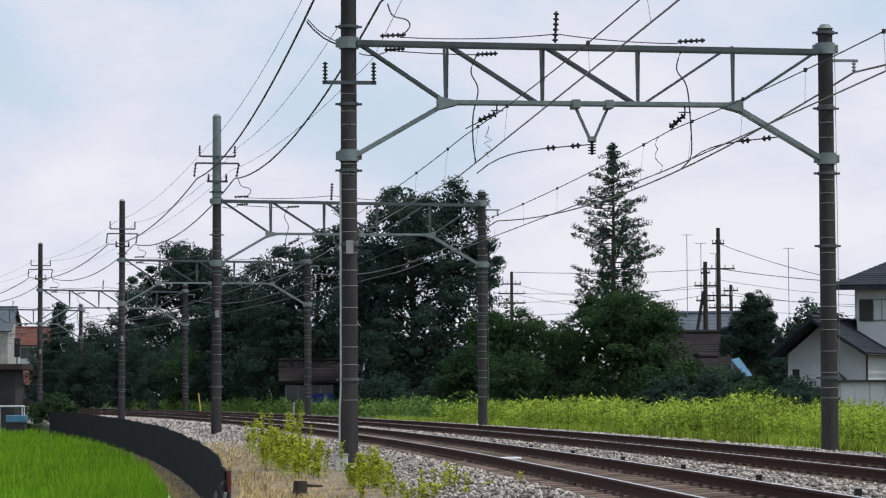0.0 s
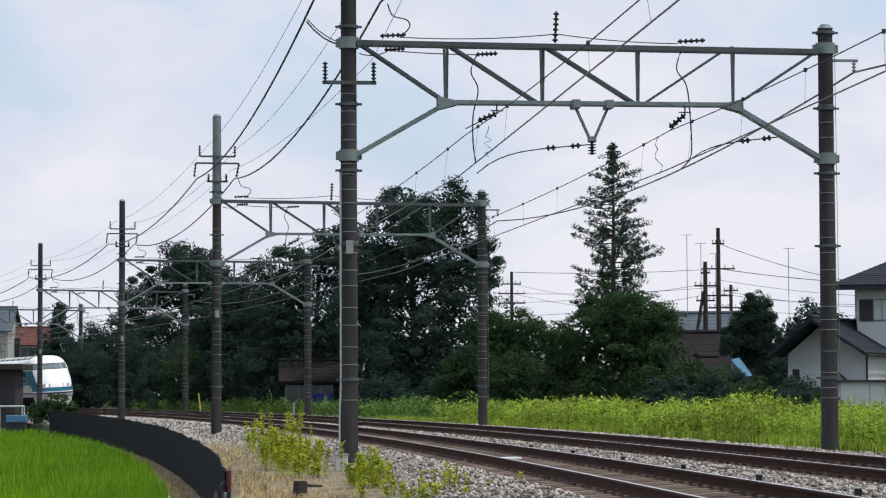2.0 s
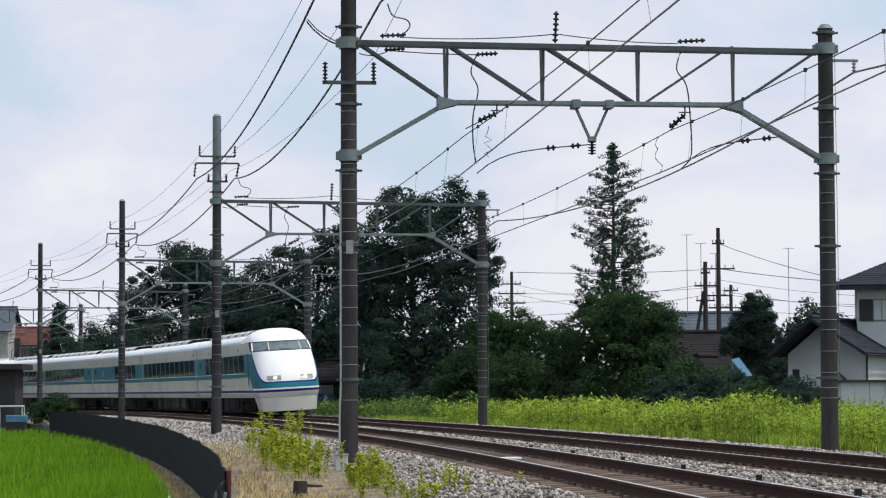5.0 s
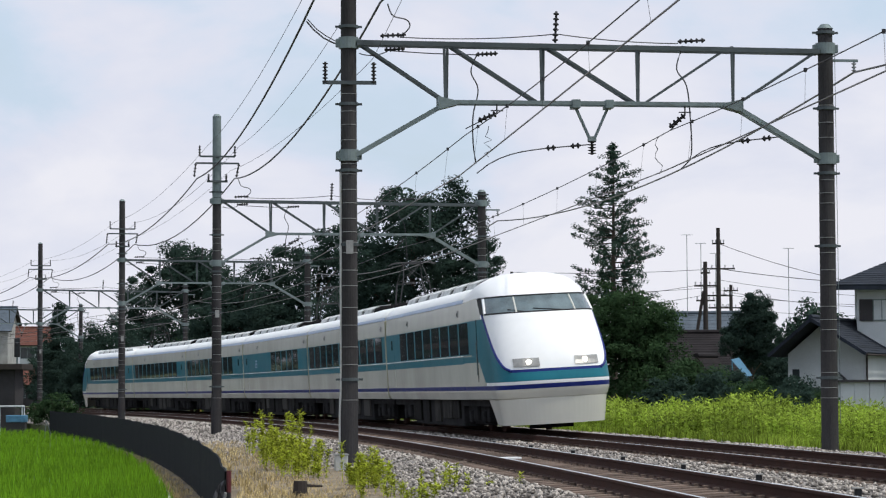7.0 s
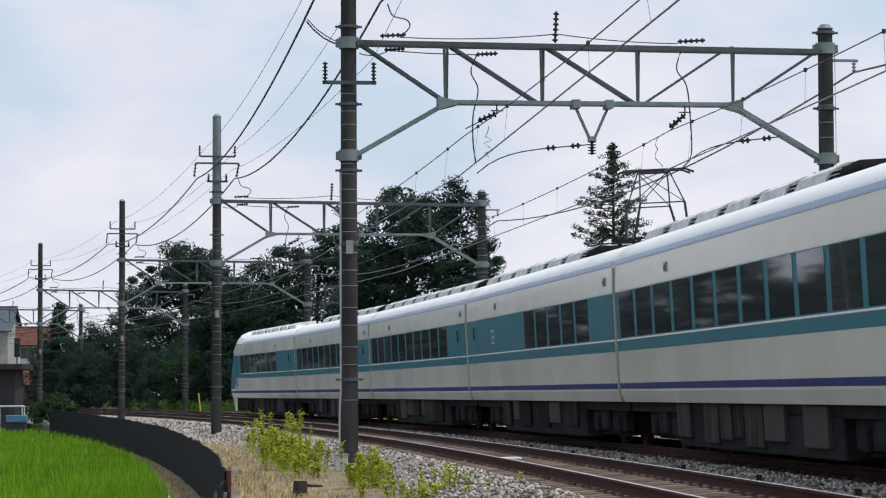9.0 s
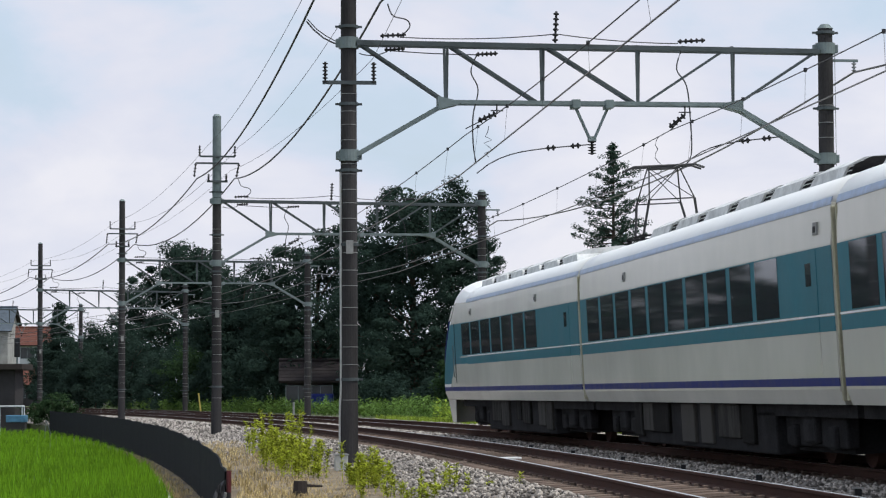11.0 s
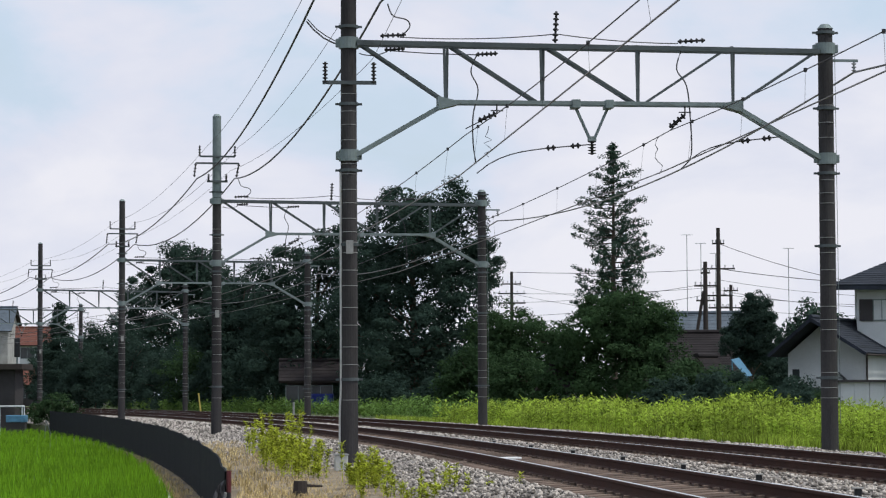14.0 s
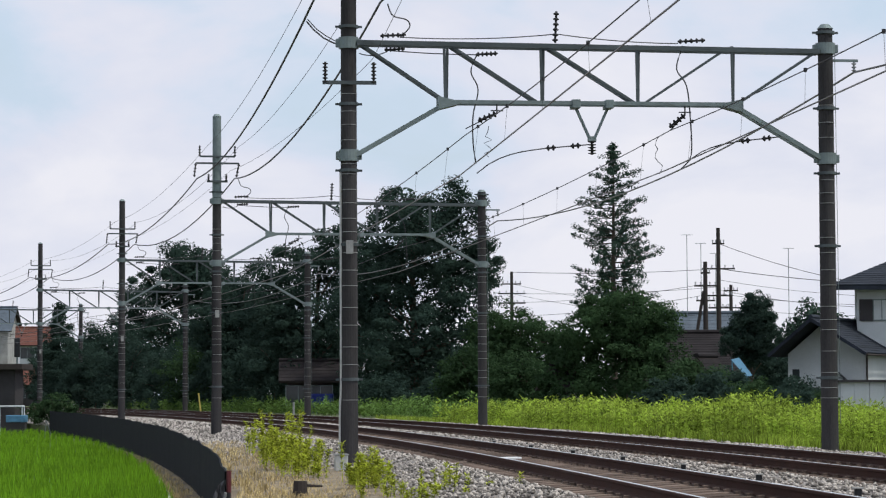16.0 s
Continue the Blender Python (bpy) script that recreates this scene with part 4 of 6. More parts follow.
        tube(bm, [(7.47, s * 1.43, 1.50), (7.47, s * 1.475, 1.54), (7.47, s * 1.475, 2.36), (7.47, s * 1.42, 2.40)], 0.014, 6)
        part("grab_rail", bm, M["galv"], seam)
    # the slanting rear end of the teal field
    for s in (-1, 1):
        bm = bmesh.new()
        zz = [1.34 + (2.03 - 1.34) * k / 6 for k in range(7)]
        g = [[bm.verts.new((10.7 - u, s * (half_width(z) + 0.005), z)) for u in (1.75, 3.40 - (2.03 - z) * 1.6)] for z in zz]
        for a, b in zip(g, g[1:]):
            bm.faces.new((a[0], a[1], b[1], b[0]))
        part("teal_field", bm, M["teal"], car)
    # the navy line that edges the white panel and sweeps up to the windscreen
    for s in (-1, 1):
        bm = bmesh.new()
        pts = []
        for k in range(40):
            z = 1.585 + (3.04 - 1.585) * k / 39
            d = panel_end(z)
            ln = min(nose_len(z), NOSE_END - 0.05 - nose_u(z))
            th = math.acos(max(0.0, 1 - d / ln) ** (POW / 2))
            pts.append(nose_point(z, s * th / (math.pi / 2) * 0.75) + Vector((10.7, 0, 0)))
        tube(bm, pts, 0.036, 8)
        part("edge_stripe", bm, M["navy"], car)
    # headlights in their cases
    for s in (-1, 1):
        bm = bmesh.new()
        def skin(y, z, out):
            w = half_width(z)
            v = min(0.999, abs(y) / w)
            return Vector((10.7 - nose_u(z) - nose_len(z) * (1 - (1 - v ** POW) ** (1 / POW)) + out, y, z))
        ys = [0.44 + 0.62 * q / 6 for q in range(7)]
        cs = [[bm.verts.new(skin(s * y, z, o)) for y in ys] for z, o in ((1.69, -0.03), (1.69, 0.03), (1.79, 0.02), (1.89, 0.03), (1.89, -0.03))]
        for q, w in zip(cs, cs[1:]):
            for i in range(6):
                bm.faces.new((q[i], q[i + 1], w[i + 1], w[i]))
        lamp = part("headlight", bm, M["lampcase"], car, "rectangular headlight cluster")
        bm = bmesh.new()
        c = skin(s * 0.70, 1.79, 0.0)
        tube(bm, [c, c + Vector((0.05, 0, 0))], 0.06, 14)
        part("bulb", bm, M["lampglow"] if seed == 0 else M["poleband"], lamp)
    # skirt and coupler
    bm = bmesh.new()
    lv = [(0.26, 0.93, 1.75), (0.60, 0.96, 2.1), (0.903, 0.985, 2.5)]
    rows = []
    for z, k, back in lv:
        row = []
        for i in range(41):
            p = nose_point(0.92, -0.85 + 1.7 * i / 40)
            row.append(bm.verts.new((10.7 + max(p.x, -back) * 0.98 - (0.905 - z) * 0.06, p.y * k, z)))
        rows.append(row)
    for a, b in zip(rows, rows[1:]):
        for i in range(40):
            bm.faces.new((a[i], a[i + 1], b[i + 1], b[i]))
    bm.faces.new(rows[0][::-1])
    bm.faces.new(rows[-1])
    part("skirt", bm, M["ivory"], car, "ivory front skirt")
    bm = bmesh.new()
    tube(bm, [(9.0, 0, 0.24), (10.2, 0, 0.24)], 0.05, 8)
    box(bm, 9.3, 9.42, -0.55, 0.55, 0.14, 0.30)
    part("rail_guard", bm, M["under"], car)
    panes = [(R + 3.3 + i * 1.68, R + 3.3 + i * 1.68 + 1.42) for i in range(seed, 8)]
    sides(car, R, F, panes, [R + 1.4])
    bm = bmesh.new()
    under(car, R, F + 2.6, seed)
    bm.free()
    roof_gear(car, R + 2.0, F + 0.3)
    gangway(car, R)
    return car


def gangway(car, x):
    bm = bmesh.new()
    for i in range(3):
        box(bm, x - 0.08 - i * 0.07, x - 0.03 - i * 0.07, -1.33, 1.33, 1.0, 3.5, bevel=0.02)
    part("gangway", bm, M["shed"], car, "grey folded gangway bellows")
    # yellowed end frame round the gangway
    s = 1 if x > 0 else -1
    e = x - 0.25 if x > 0 else x
    for y0, y1 in ((-1.41, -1.30), (1.30, 1.41)):
        bm = bmesh.new()
        box(bm, min(e, e + s * 0.07), max(e, e + s * 0.07), y0, y1, 0.95, 3.42, bevel=0.015)
        part("end_frame", bm, M["endpaint"], car, "yellowed cream end frame")


def middle_car(seed, panto=0, lo=-9.2, hi=9.2, emblem=False):
    """Panes stand between lo and hi; the rest of the band is plain."""
    car = thing("train_car")
    R, F = -9.82, 9.82
    bm = bmesh.new()
    shell(bm, R, F, 0, 6)
    part("body", bm, M["ivory"], car, "ivory painted car side")
    bm = bmesh.new()
    shell(bm, R, F, 6, 11)
    part("roof", bm, M["white"], car, "white curved roof", smooth=True)
    n = int((hi - lo) / 1.62)
    w = (hi - lo) / n if hi - lo > 18 else 1.62
    panes = [(lo + i * w, lo + i * w + w - 0.28) for i in range(n)]
    doors = [] if hi - lo > 18 else [R + 1.3] if lo > -6 else [F - 1.2]
    sides(car, R, F, panes, doors)
    if emblem:
        for s in (-1, 1):
            bm = bmesh.new()
            for a, b, c, d in ((-5.6, -5.55, 2.28, 2.62), (-5.1, -5.05, 2.28, 2.62), (-5.55, -5.1, 2.57, 2.62), (-5.55, -5.1, 2.28, 2.33), (-5.45, -5.2, 2.40, 2.48)):
                strip(bm, a, b, c, d, s, 0.012)
            part("emblem", bm, M["bluegrey"], car, "pale square outline emblem")
    under(car, R, F, seed + 10)
    skip = []
    if panto:
        px = panto * 7.6
        skip = [(px - 1.5, px + 1.5)]
        pantograph(car, px)
    roof_gear(car, R + 0.7, F - 0.4, skip)
    gangway(car, R)
    gangway(car, F + 0.25)
    return car


def train():
    cars = [end_car(0), middle_car(1, 1, -9.4, 9.5), middle_car(2, 1, -0.5, 9.2, True), middle_car(3, 0, -9.2, 7.4), middle_car(4, -1, -9.0, 7.4), end_car(1)]
    for i, c in enumerate(cars):
        tagged(c, ["leading express car with white streamlined nose, lit headlights", "ivory express car with teal window band and raised pantograph", "ivory express car with teal window band and raised pantograph", "ivory express car with teal window band", "ivory express car with teal window band and raised pantograph", "rear express car ending in a white streamlined nose"][i], "train car", group="cars of the express train")
    return cars


CARS = train()
# distance of each car's middle behind the nose
BEHIND = [10.7, 31.4, 51.4, 71.4, 91.4, 112.1]
TRACK_Y = np.arange(-330.0, 520.0, 0.5)
TRACK_P = np.array([line(float(y), HALF)[:2] for y in TRACK_Y])
TRACK_S = np.concatenate([[0], np.cumsum(np.hypot(*np.diff(TRACK_P, axis=0).T))])
S_REF = float(np.interp(5.0, TRACK_P[:, 1], TRACK_S))


def on_track(s):
    s = s + S_REF
    return Vector((np.interp(s, TRACK_S, TRACK_P[:, 0]), np.interp(s, TRACK_S, TRACK_P[:, 1]), CANT / 2))


def nose_at(t):
    """How far the leading nose still has to go to the abreast mark, in metres."""
    return 58.9 - 28.08 * (t - 7.0)


def motions():
    for i, car in enumerate(CARS):
        rows = []
        for k in range(65):
            t = k * 0.25
            s = nose_at(t) + BEHIND[i]
            a, b = on_track(s - 7.0), on_track(s + 7.0)
            fwd = (a - b).normalized()
            if i == 5:
                fwd = -fwd
            left = Vector((0, 0, 1)).cross(fwd)
            m = Matrix((fwd, left, Vector((0, 0, 1)))).transposed().to_4x4()
            lean = 3.1 if i != 5 else -3.1
            rows.append((t, Matrix.Translation((a + b) / 2) @ m @ pose(0, 0, 0, lean, 0, 0)))
        walk(car, rows)


# ---- plants ----
def quads(rng, c, size, flat=0.35, out=None):
    """Leaf-shaped quads at the points c, turned at random; flat: how far they tend to lie level; out: the way they tend to face."""
    n = len(c)
    d = rng.normal(size=(n, 3))
    d[:, 2] *= 0.7
    d /= np.linalg.norm(d, axis=1)[:, None]
    nrm = rng.normal(size=(n, 3))
    if out is None:
        nrm[:, 2] = np.abs(nrm[:, 2]) + flat * 2
    else:
        nrm = nrm * 0.62 + out
        d -= nrm * ((d * nrm).sum(1) / (nrm * nrm).sum(1))[:, None] * 0.85
        d /= np.linalg.norm(d, axis=1)[:, None] + 1e-6
    s = np.cross(nrm, d)
    s /= np.linalg.norm(s, axis=1)[:, None] + 1e-6
    L = (size * rng.uniform(0.6, 1.4, n))[:, None]
    W = L * rng.uniform(0.35, 0.6, n)[:, None]
    v = np.stack([c - d * L * 0.5, c + s * W * 0.5, c + d * L * 0.5, c - s * W * 0.5], 1).reshape(-1, 3)
    return v, np.arange(n * 4).reshape(-1, 4)


def crown_points(rng, blobs, clumps, per, spread):
    """Leaf places: clumps scattered near the skin of ellipsoids, some inside."""
    vol = np.array([b[3] * b[4] for b in blobs])
    cs, mids = [], []
    for b, share in zip(blobs, vol / vol.sum()):
        n = max(4, int(clumps * share))
        d = rng.normal(size=(n, 3))
        d /= np.linalg.norm(d, axis=1)[:, None]
        r = np.where(rng.random(n) < 0.72, rng.uniform(0.74, 1.05, n), rng.uniform(0.15, 0.74, n))
        lump = 1 + 0.16 * np.sin(d[:, 0] * 5 + b[0] * 3) * np.cos(d[:, 2] * 6 + b[2]) + rng.normal(0, 0.06, n)
        c = d * (r * lump)[:, None] * np.array([b[3], b[3], b[4]]) + np.array(b[:3])
        cs.append(c)
        mids.append(d)
    cs, mids = np.concatenate(cs), np.concatenate(mids)
    k = rng.integers(int(per * 0.5), int(per * 1.5), len(cs))
    idx = np.repeat(np.arange(len(cs)), k)
    s = spread * 1.55 * rng.uniform(0.6, 1.3, len(cs))[idx, None]
    d = rng.normal(size=(len(idx), 3))
    d /= np.linalg.norm(d, axis=1)[:, None]
    return cs, cs[idx] + d * s * (rng.random((len(idx), 1)) ** 0.42) * np.array([1, 1, 0.66]), d * 0.9 + mids[idx] * 0.5 + np.array([0, 0, 0.25])


def core(rng, blobs, size):
    """Large inner leaves that close the crown's heart."""
    out = []
    for b in blobs:
        n = int(26 * b[3] * b[4] / (size * size) * 0.62)
        d = rng.normal(size=(n, 3))
        d *= (rng.random(n) ** 0.4 * 0.80 / np.linalg.norm(d, axis=1))[:, None]
        out.append(d * np.array([b[3], b[3], b[4]]) + np.array(b[:3]))
    return quads(rng, np.concatenate(out), size)


def tree(x, y, blobs, label, seed, clumps=130, per=90, spread=0.42, size=0.26, leaf="leaf", trunk=0.22, z0=-0.1, name="tree", limbs=10):
    """blobs: (dx, dy, z, radius across, radius up) of the crown's lobes."""
    rng = np.random.default_rng(seed)
    t = thing(name, Matrix.Translation((x, y, z0)))
    tagged(t, label, "tree" if name == "tree" else "shrub", group="trees beyond the tracks" if name == "tree" else "shrubs beyond the tracks")
    cs, pts, out = crown_points(rng, blobs, clumps, int(per * 0.86), spread)
    top = max(b[2] for b in blobs)
    bm = bmesh.new()
    tube(bm, [(0, 0, -0.3), (0.05, 0.02, top * 0.3), (-0.08, 0.05, top * 0.6), (0.04, 0, top * 0.95)], trunk, 9, trunk * 0.3)
    tr = part("trunk", bm, M["bark"], t)
    for i in rng.choice(len(cs), min(limbs, len(cs)), replace=False):
        e = Vector(cs[i])
        h = max(0.4, min(e.z * 0.7, top * 0.8))
        bm = bmesh.new()
        tube(bm, [(0, 0, h), (e.x * 0.4, e.y * 0.4, h + (e.z - h) * 0.55), tuple(e)], trunk * 0.35, 6, 0.02)
        part("limb", bm, M["bark"], tr)
    up = pts[:, 2] > -0.2
    v, f = quads(rng, pts[up], size * 0.90, out=out[up])
    cv, cf = core(rng, blobs, 0.30 if name == "tree" else 0.24)
    soup("crown", np.concatenate([v, cv]), np.concatenate([f, cf + len(v)]), M[leaf], t)
    return t


def conifer(x, y, label, seed):
    rng = np.random.default_rng(seed)
    t = thing("conifer", Matrix.Translation((x, y, 0.15)))
    tagged(t, label, "tree", group="trees beyond the tracks")
    bm = bmesh.new()
    tube(bm, [(0, 0, -0.5), (0, 0, 6), (0.05, 0, 12.3)], 0.20, 9, 0.02)
    tr = part("trunk", bm, M["bark"], t)
    hs = [4.6, 5.2, 6.0, 6.5, 7.0, 7.4, 7.9, 8.3, 8.7, 9.3, 9.75, 10.2, 10.55, 10.9, 11.3, 11.7, 12.3]
    rs = [1.9, 1.9, 1.7, 1.8, 2.45, 1.65, 1.9, 1.75, 1.15, 1.8, 1.0, 1.15, 0.95, 1.4, 0.6, 0.48, 0.10]
    pts, away = [], []
    z = 4.6
    while z < 12.35:
        k = 5 if z < 8.5 else 4
        for a in rng.random() * 6.283 + np.arange(k) * 6.283 / k + rng.normal(0, 0.3, k):
            zz = z + rng.normal(0, 0.05)
            r = max(0.08, float(np.interp(zz, hs, rs)) * rng.choice([0.5, 0.75, 0.92, 1.0, 1.08]))
            rise = 0.10 * r + 0.14 * r * r * 0.4
            tip = Vector((math.cos(a) * r, math.sin(a) * r, zz + rise))
            bm = bmesh.new()
            tube(bm, [(0, 0, zz - 0.05), (tip.x * 0.55, tip.y * 0.55, zz - 0.02), tuple(tip)], 0.026, 5, 0.008)
            part("branch", bm, M["bark"], tr)
            # upturned tufts along the branch, thickest towards its tip
            for f in np.arange(0.35 if r > 0.6 else 0.1, 1.05, 0.21 / max(0.35, r)):
                side = rng.normal(0, 0.13 * r * (1.2 - 0.6 * f))
                c = np.array([tip.x * f - math.sin(a) * side, tip.y * f + math.cos(a) * side, zz + rise * f * f + abs(rng.normal(0, 0.05))])
                n = int(rng.integers(26, 52))
                o = rng.normal(size=(n, 3))
                o /= np.linalg.norm(o, axis=1)[:, None]
                w = rng.uniform(0.6, 1.35) * (0.20 if r > 0.4 else 0.12)
                pts.append(c + o * (rng.random((n, 1)) ** 0.5) * w * np.array([1.15, 1.15, 0.85]))
                away.append(o * 0.7 + np.array([0, 0, 0.5]))
        z += rng.uniform(0.24, 0.34)
    v, f = quads(rng, np.concatenate(pts), 0.115, 0.1, np.concatenate(away))
    soup("crown", v, f, M["needle"], t)


def weeds(name, label, area, count, height, leaves, size, leaf, seed, z0=-0.08, bushy=False):
    """Upright leafy plants over an area given by (off0, off1, y0, y1) along the line."""
    rng = np.random.default_rng(seed)
    o0, o1, y0, y1 = area
    y = y0 + (y1 - y0) * rng.random(count)
    o = o0 + (o1 - o0) * rng.random(count)
    base = np.array([line(a, b, z0) for a, b in zip(y, o)])
    patch = np.array([noise.noise(Vector((p[0] * 0.35, p[1] * 0.22, seed))) for p in base])
    h = height * (1 + 0.75 * patch) * (rng.uniform(0.45, 1.2, count) if bushy else rng.uniform(0.66, 1.2, count))
    idx = np.repeat(np.arange(count), leaves)
    n = len(idx)
    k = rng.random(n) ** (0.5 if bushy else 0.85)
    a = rng.random(n) * 6.283
    reach = size * rng.uniform(0.5, 1.1, n)
    lean = rng.normal(0, 0.09 if bushy else 0.10, (count, 2))
    c = base[idx].copy()
    c[:, 2] += h[idx] * (0.04 + 0.96 * k)
    c[:, :2] += lean[idx] * (h[idx] * k)[:, None]
    d = np.stack([np.cos(a), np.sin(a), rng.uniform(-0.3 if bushy else -0.15, 0.9, n)], 1)
    d /= np.linalg.norm(d, axis=1)[:, None]
    s = np.stack([-np.sin(a), np.cos(a), rng.normal(0, 0.3, n)], 1)
    L, W = reach[:, None], (reach * rng.uniform(0.22, 0.40, n))[:, None]
    v = np.stack([c, c + d * L * 0.45 + s * W * 0.5, c + d * L, c + d * L * 0.45 - s * W * 0.5], 1).reshape(-1, 3)
    f = np.arange(n * 4).reshape(-1, 4)
    # stems
    st = np.zeros((count, 4, 3))
    st[:, 0], st[:, 1] = base + np.array([-0.007, 0, 0]), base + np.array([0.007, 0, 0])
    tip = base + np.concatenate([lean * h[:, None], h[:, None]], 1)
    st[:, 2], st[:, 3] = tip + np.array([0.003, 0, 0]), tip - np.array([0.003, 0, 0])
    v = np.concatenate([v, st.reshape(-1, 3)])
    f = np.concatenate([f, n * 4 + np.arange(count * 4).reshape(-1, 4)])
    return tagged(soup(name, v, f, M[leaf]), label, "weeds", kind="stuff")


def blades(name, label, pts, height, width, leaf, seed, per=6, splay=0.28, cat="grass"):
    rng = np.random.default_rng(seed)
    idx = np.repeat(np.arange(len(pts)), per)
    n = len(idx)
    b = pts[idx] + np.concatenate([rng.normal(0, 0.035, (n, 2)), np.zeros((n, 1))], 1)
    h = height * rng.uniform(0.65, 1.15, n)
    a = rng.random(n) * 6.283
    off = np.stack([np.cos(a), np.sin(a)], 1) * (h * rng.uniform(0.05, splay * 2, n))[:, None]
    s = np.stack([-np.sin(a), np.cos(a), np.zeros(n)], 1) * width
    m = b + np.concatenate([off * 0.35, (h * 0.62)[:, None]], 1)
    t = b + np.concatenate([off, h[:, None]], 1)
    v = np.stack([b - s * 0.5, b + s * 0.5, m + s * 0.45, m - s * 0.45, t], 1).reshape(-1, 3)
    k = np.arange(n)[:, None] * 5
    tri = np.concatenate([k + np.array([0, 1, 2]), k + np.array([0, 2, 3]), k + np.array([3, 2, 4])])
    return tagged(soup(name, v, tri, M[leaf]), label, cat, kind="stuff")


def rice_field():
    rng = np.random.default_rng(9)
    pts = []
    for y in np.arange(40, 156, 0.26):
        x1 = line(float(y), -7.88).x
        x0 = min(-0.18 * y - 3.0, x1 - 3)
        for x in np.arange(x0, x1, 0.17 + 0.0012 * (y - 40)):
            pts.append((x + rng.normal(0, 0.025), y + rng.normal(0, 0.03), -1.27))
    pts = np.array(pts)
    blades("rice", "dense bright green young rice in the paddy", pts, 0.50, 0.016, "rice", 4, per=6, splay=0.20, cat="rice")


def plants():
    weeds("tall_weeds", "waist-high yellow-green weeds beyond the outer track", (5.7, 12.0, 27, 62), 3900, 0.66, 29, 0.13, "weed", 21)
    weeds("tall_weeds", "waist-high yellow-green weeds beyond the outer track", (5.7, 13.0, 62, 105), 3400, 0.64, 20, 0.20, "weed", 22)
    # past y 105 the leaf colour carries painted cloud shade
    weeds("tall_weeds", "waist-high green weeds, darkened for cloud shade, beyond the outer track", (5.7, 13.0, 105, 200), 2700, 0.66, 14, 0.25, "weedfar", 23)
    weeds("goldenrod", "leafy yellow-green weeds strung along the dry verge", (-5.9, -4.9, 45.0, 57.0), 66, 0.60, 120, 0.10, "weedfront", 24, -0.48, True)
    weeds("goldenrod", "leafy yellow-green weeds farther along the dry verge", (-5.5, -4.7, 56.0, 68.0), 40, 0.74, 110, 0.12, "weedfront", 27, -0.46, True)
    weeds("goldenrod", "leafy yellow-green weeds at the pole's foot", (-5.05, -4.45, 39.6, 43.2), 34, 0.54, 110, 0.10, "weedfront", 25, -0.45, True)
    weeds("goldenrod", "low leafy weeds along the ballast", (-5.3, -3.3, 34.0, 38.6), 46, 0.34, 70, 0.08, "weedfront", 26, -0.43, True)
    rng = np.random.default_rng(31)
    p = np.array([line(37 + 45 * a ** 1.6, -6.85 + 2.5 * b, -0.50) for a, b in rng.random((1500, 2))])
    blades("dry_grass", "dry straw-coloured grass on the verge", p, 0.13, 0.010, "straw", 32, per=5, splay=0.6)
    p = np.array([line(38 + 60 * a ** 1.4, -7.62 + 0.5 * b, -1.15) for a, b in rng.random((900, 2))])
    blades("dry_grass", "dry straw-coloured grass along the path", p, 0.14, 0.012, "straw", 33, per=4, splay=0.7)
    rice_field()
    p = np.array([line(27 + 90 * a ** 1.3, 5.45 + 0.9 * b, -0.15) for a, b in rng.random((3000, 2))])
    blades("verge_grass", "rough green grass at the foot of the weeds", p, 0.24, 0.014, "weed", 34, per=5, splay=0.5)
    big = "large dark broadleaf tree behind the weeds"
    tree(-1.7, 150, [(0, 0, 9.6, 3.3, 2.6), (-0.6, 0, 11.9, 1.5, 1.5), (1.4, 0.3, 11.2, 1.8, 1.7), (2.7, 0, 11.8, 1.4, 1.35), (3.5, 0, 8.8, 1.7, 2.1), (-2.6, 0, 7.0, 2.4, 2.6), (2.4, -0.5, 6.6, 2.4, 2.8), (0, -1, 4.0, 4.2, 3.0)], big, 41, 420, 210, 0.40, 0.19, "leafdark", 0.32, limbs=16)
    tree(-7.6, 158, [(-1.3, 0, 8.5, 2.4, 2.3), (1.2, 0, 9.6, 2.2, 2.1), (3.2, 0, 8.0, 2.6, 3.0), (-2.5, 0, 5.8, 2.4, 2.6), (0.6, -0.6, 4.5, 4.4, 3.6)], big, 42, 280, 210, 0.42, 0.20, "leafdark", 0.28)
    tree(-21.0, 212, [(0, 0, 10.4, 3.6, 2.6), (-3.4, 0, 8.6, 2.4, 2.2), (3.0, 0, 9.2, 2.6, 2.2), (0.4, 0, 12.0, 2.5, 1.7), (1.6, 0, 10.6, 3.0, 2.4), (-1, 0, 5.5, 5.0, 3.2), (4.2, 0, 5.0, 3.0, 3.2)], "round dark broadleaf tree beyond the line", 43, 300, 190, 0.52, 0.26, "leafdark", 0.32)
    tree(4.2, 140, [(-0.4, 0, 4.3, 1.6, 1.7), (1.4, 0, 3.7, 1.6, 1.7), (-1.6, 0, 3.8, 1.7, 1.8), (0.3, -0.5, 2.3, 2.6, 1.9)], "green broadleaf tree at the wood's edge", 44, 170, 170, 0.36, 0.18, "leaf", 0.18)
    tree(-13.6, 176, [(0, 0, 7.2, 2.6, 2.4), (-1.8, 0, 5.6, 2.3, 2.2), (2.0, 0, 6.0, 2.3, 2.4), (0, 0, 3.2, 3.6, 2.6)], big, 51, 200, 190, 0.45, 0.22, "leafdark", 0.25)
    tree(-29.5, 236, [(0, 0, 6.2, 2.6, 2.4), (-2.2, 0, 5.2, 2.3, 2.4), (2.4, 0, 5.0, 2.6, 2.4), (0, 0, 2.6, 4.0, 2.4)], big, 52, 160, 170, 0.5, 0.25, "leafdark", 0.25)
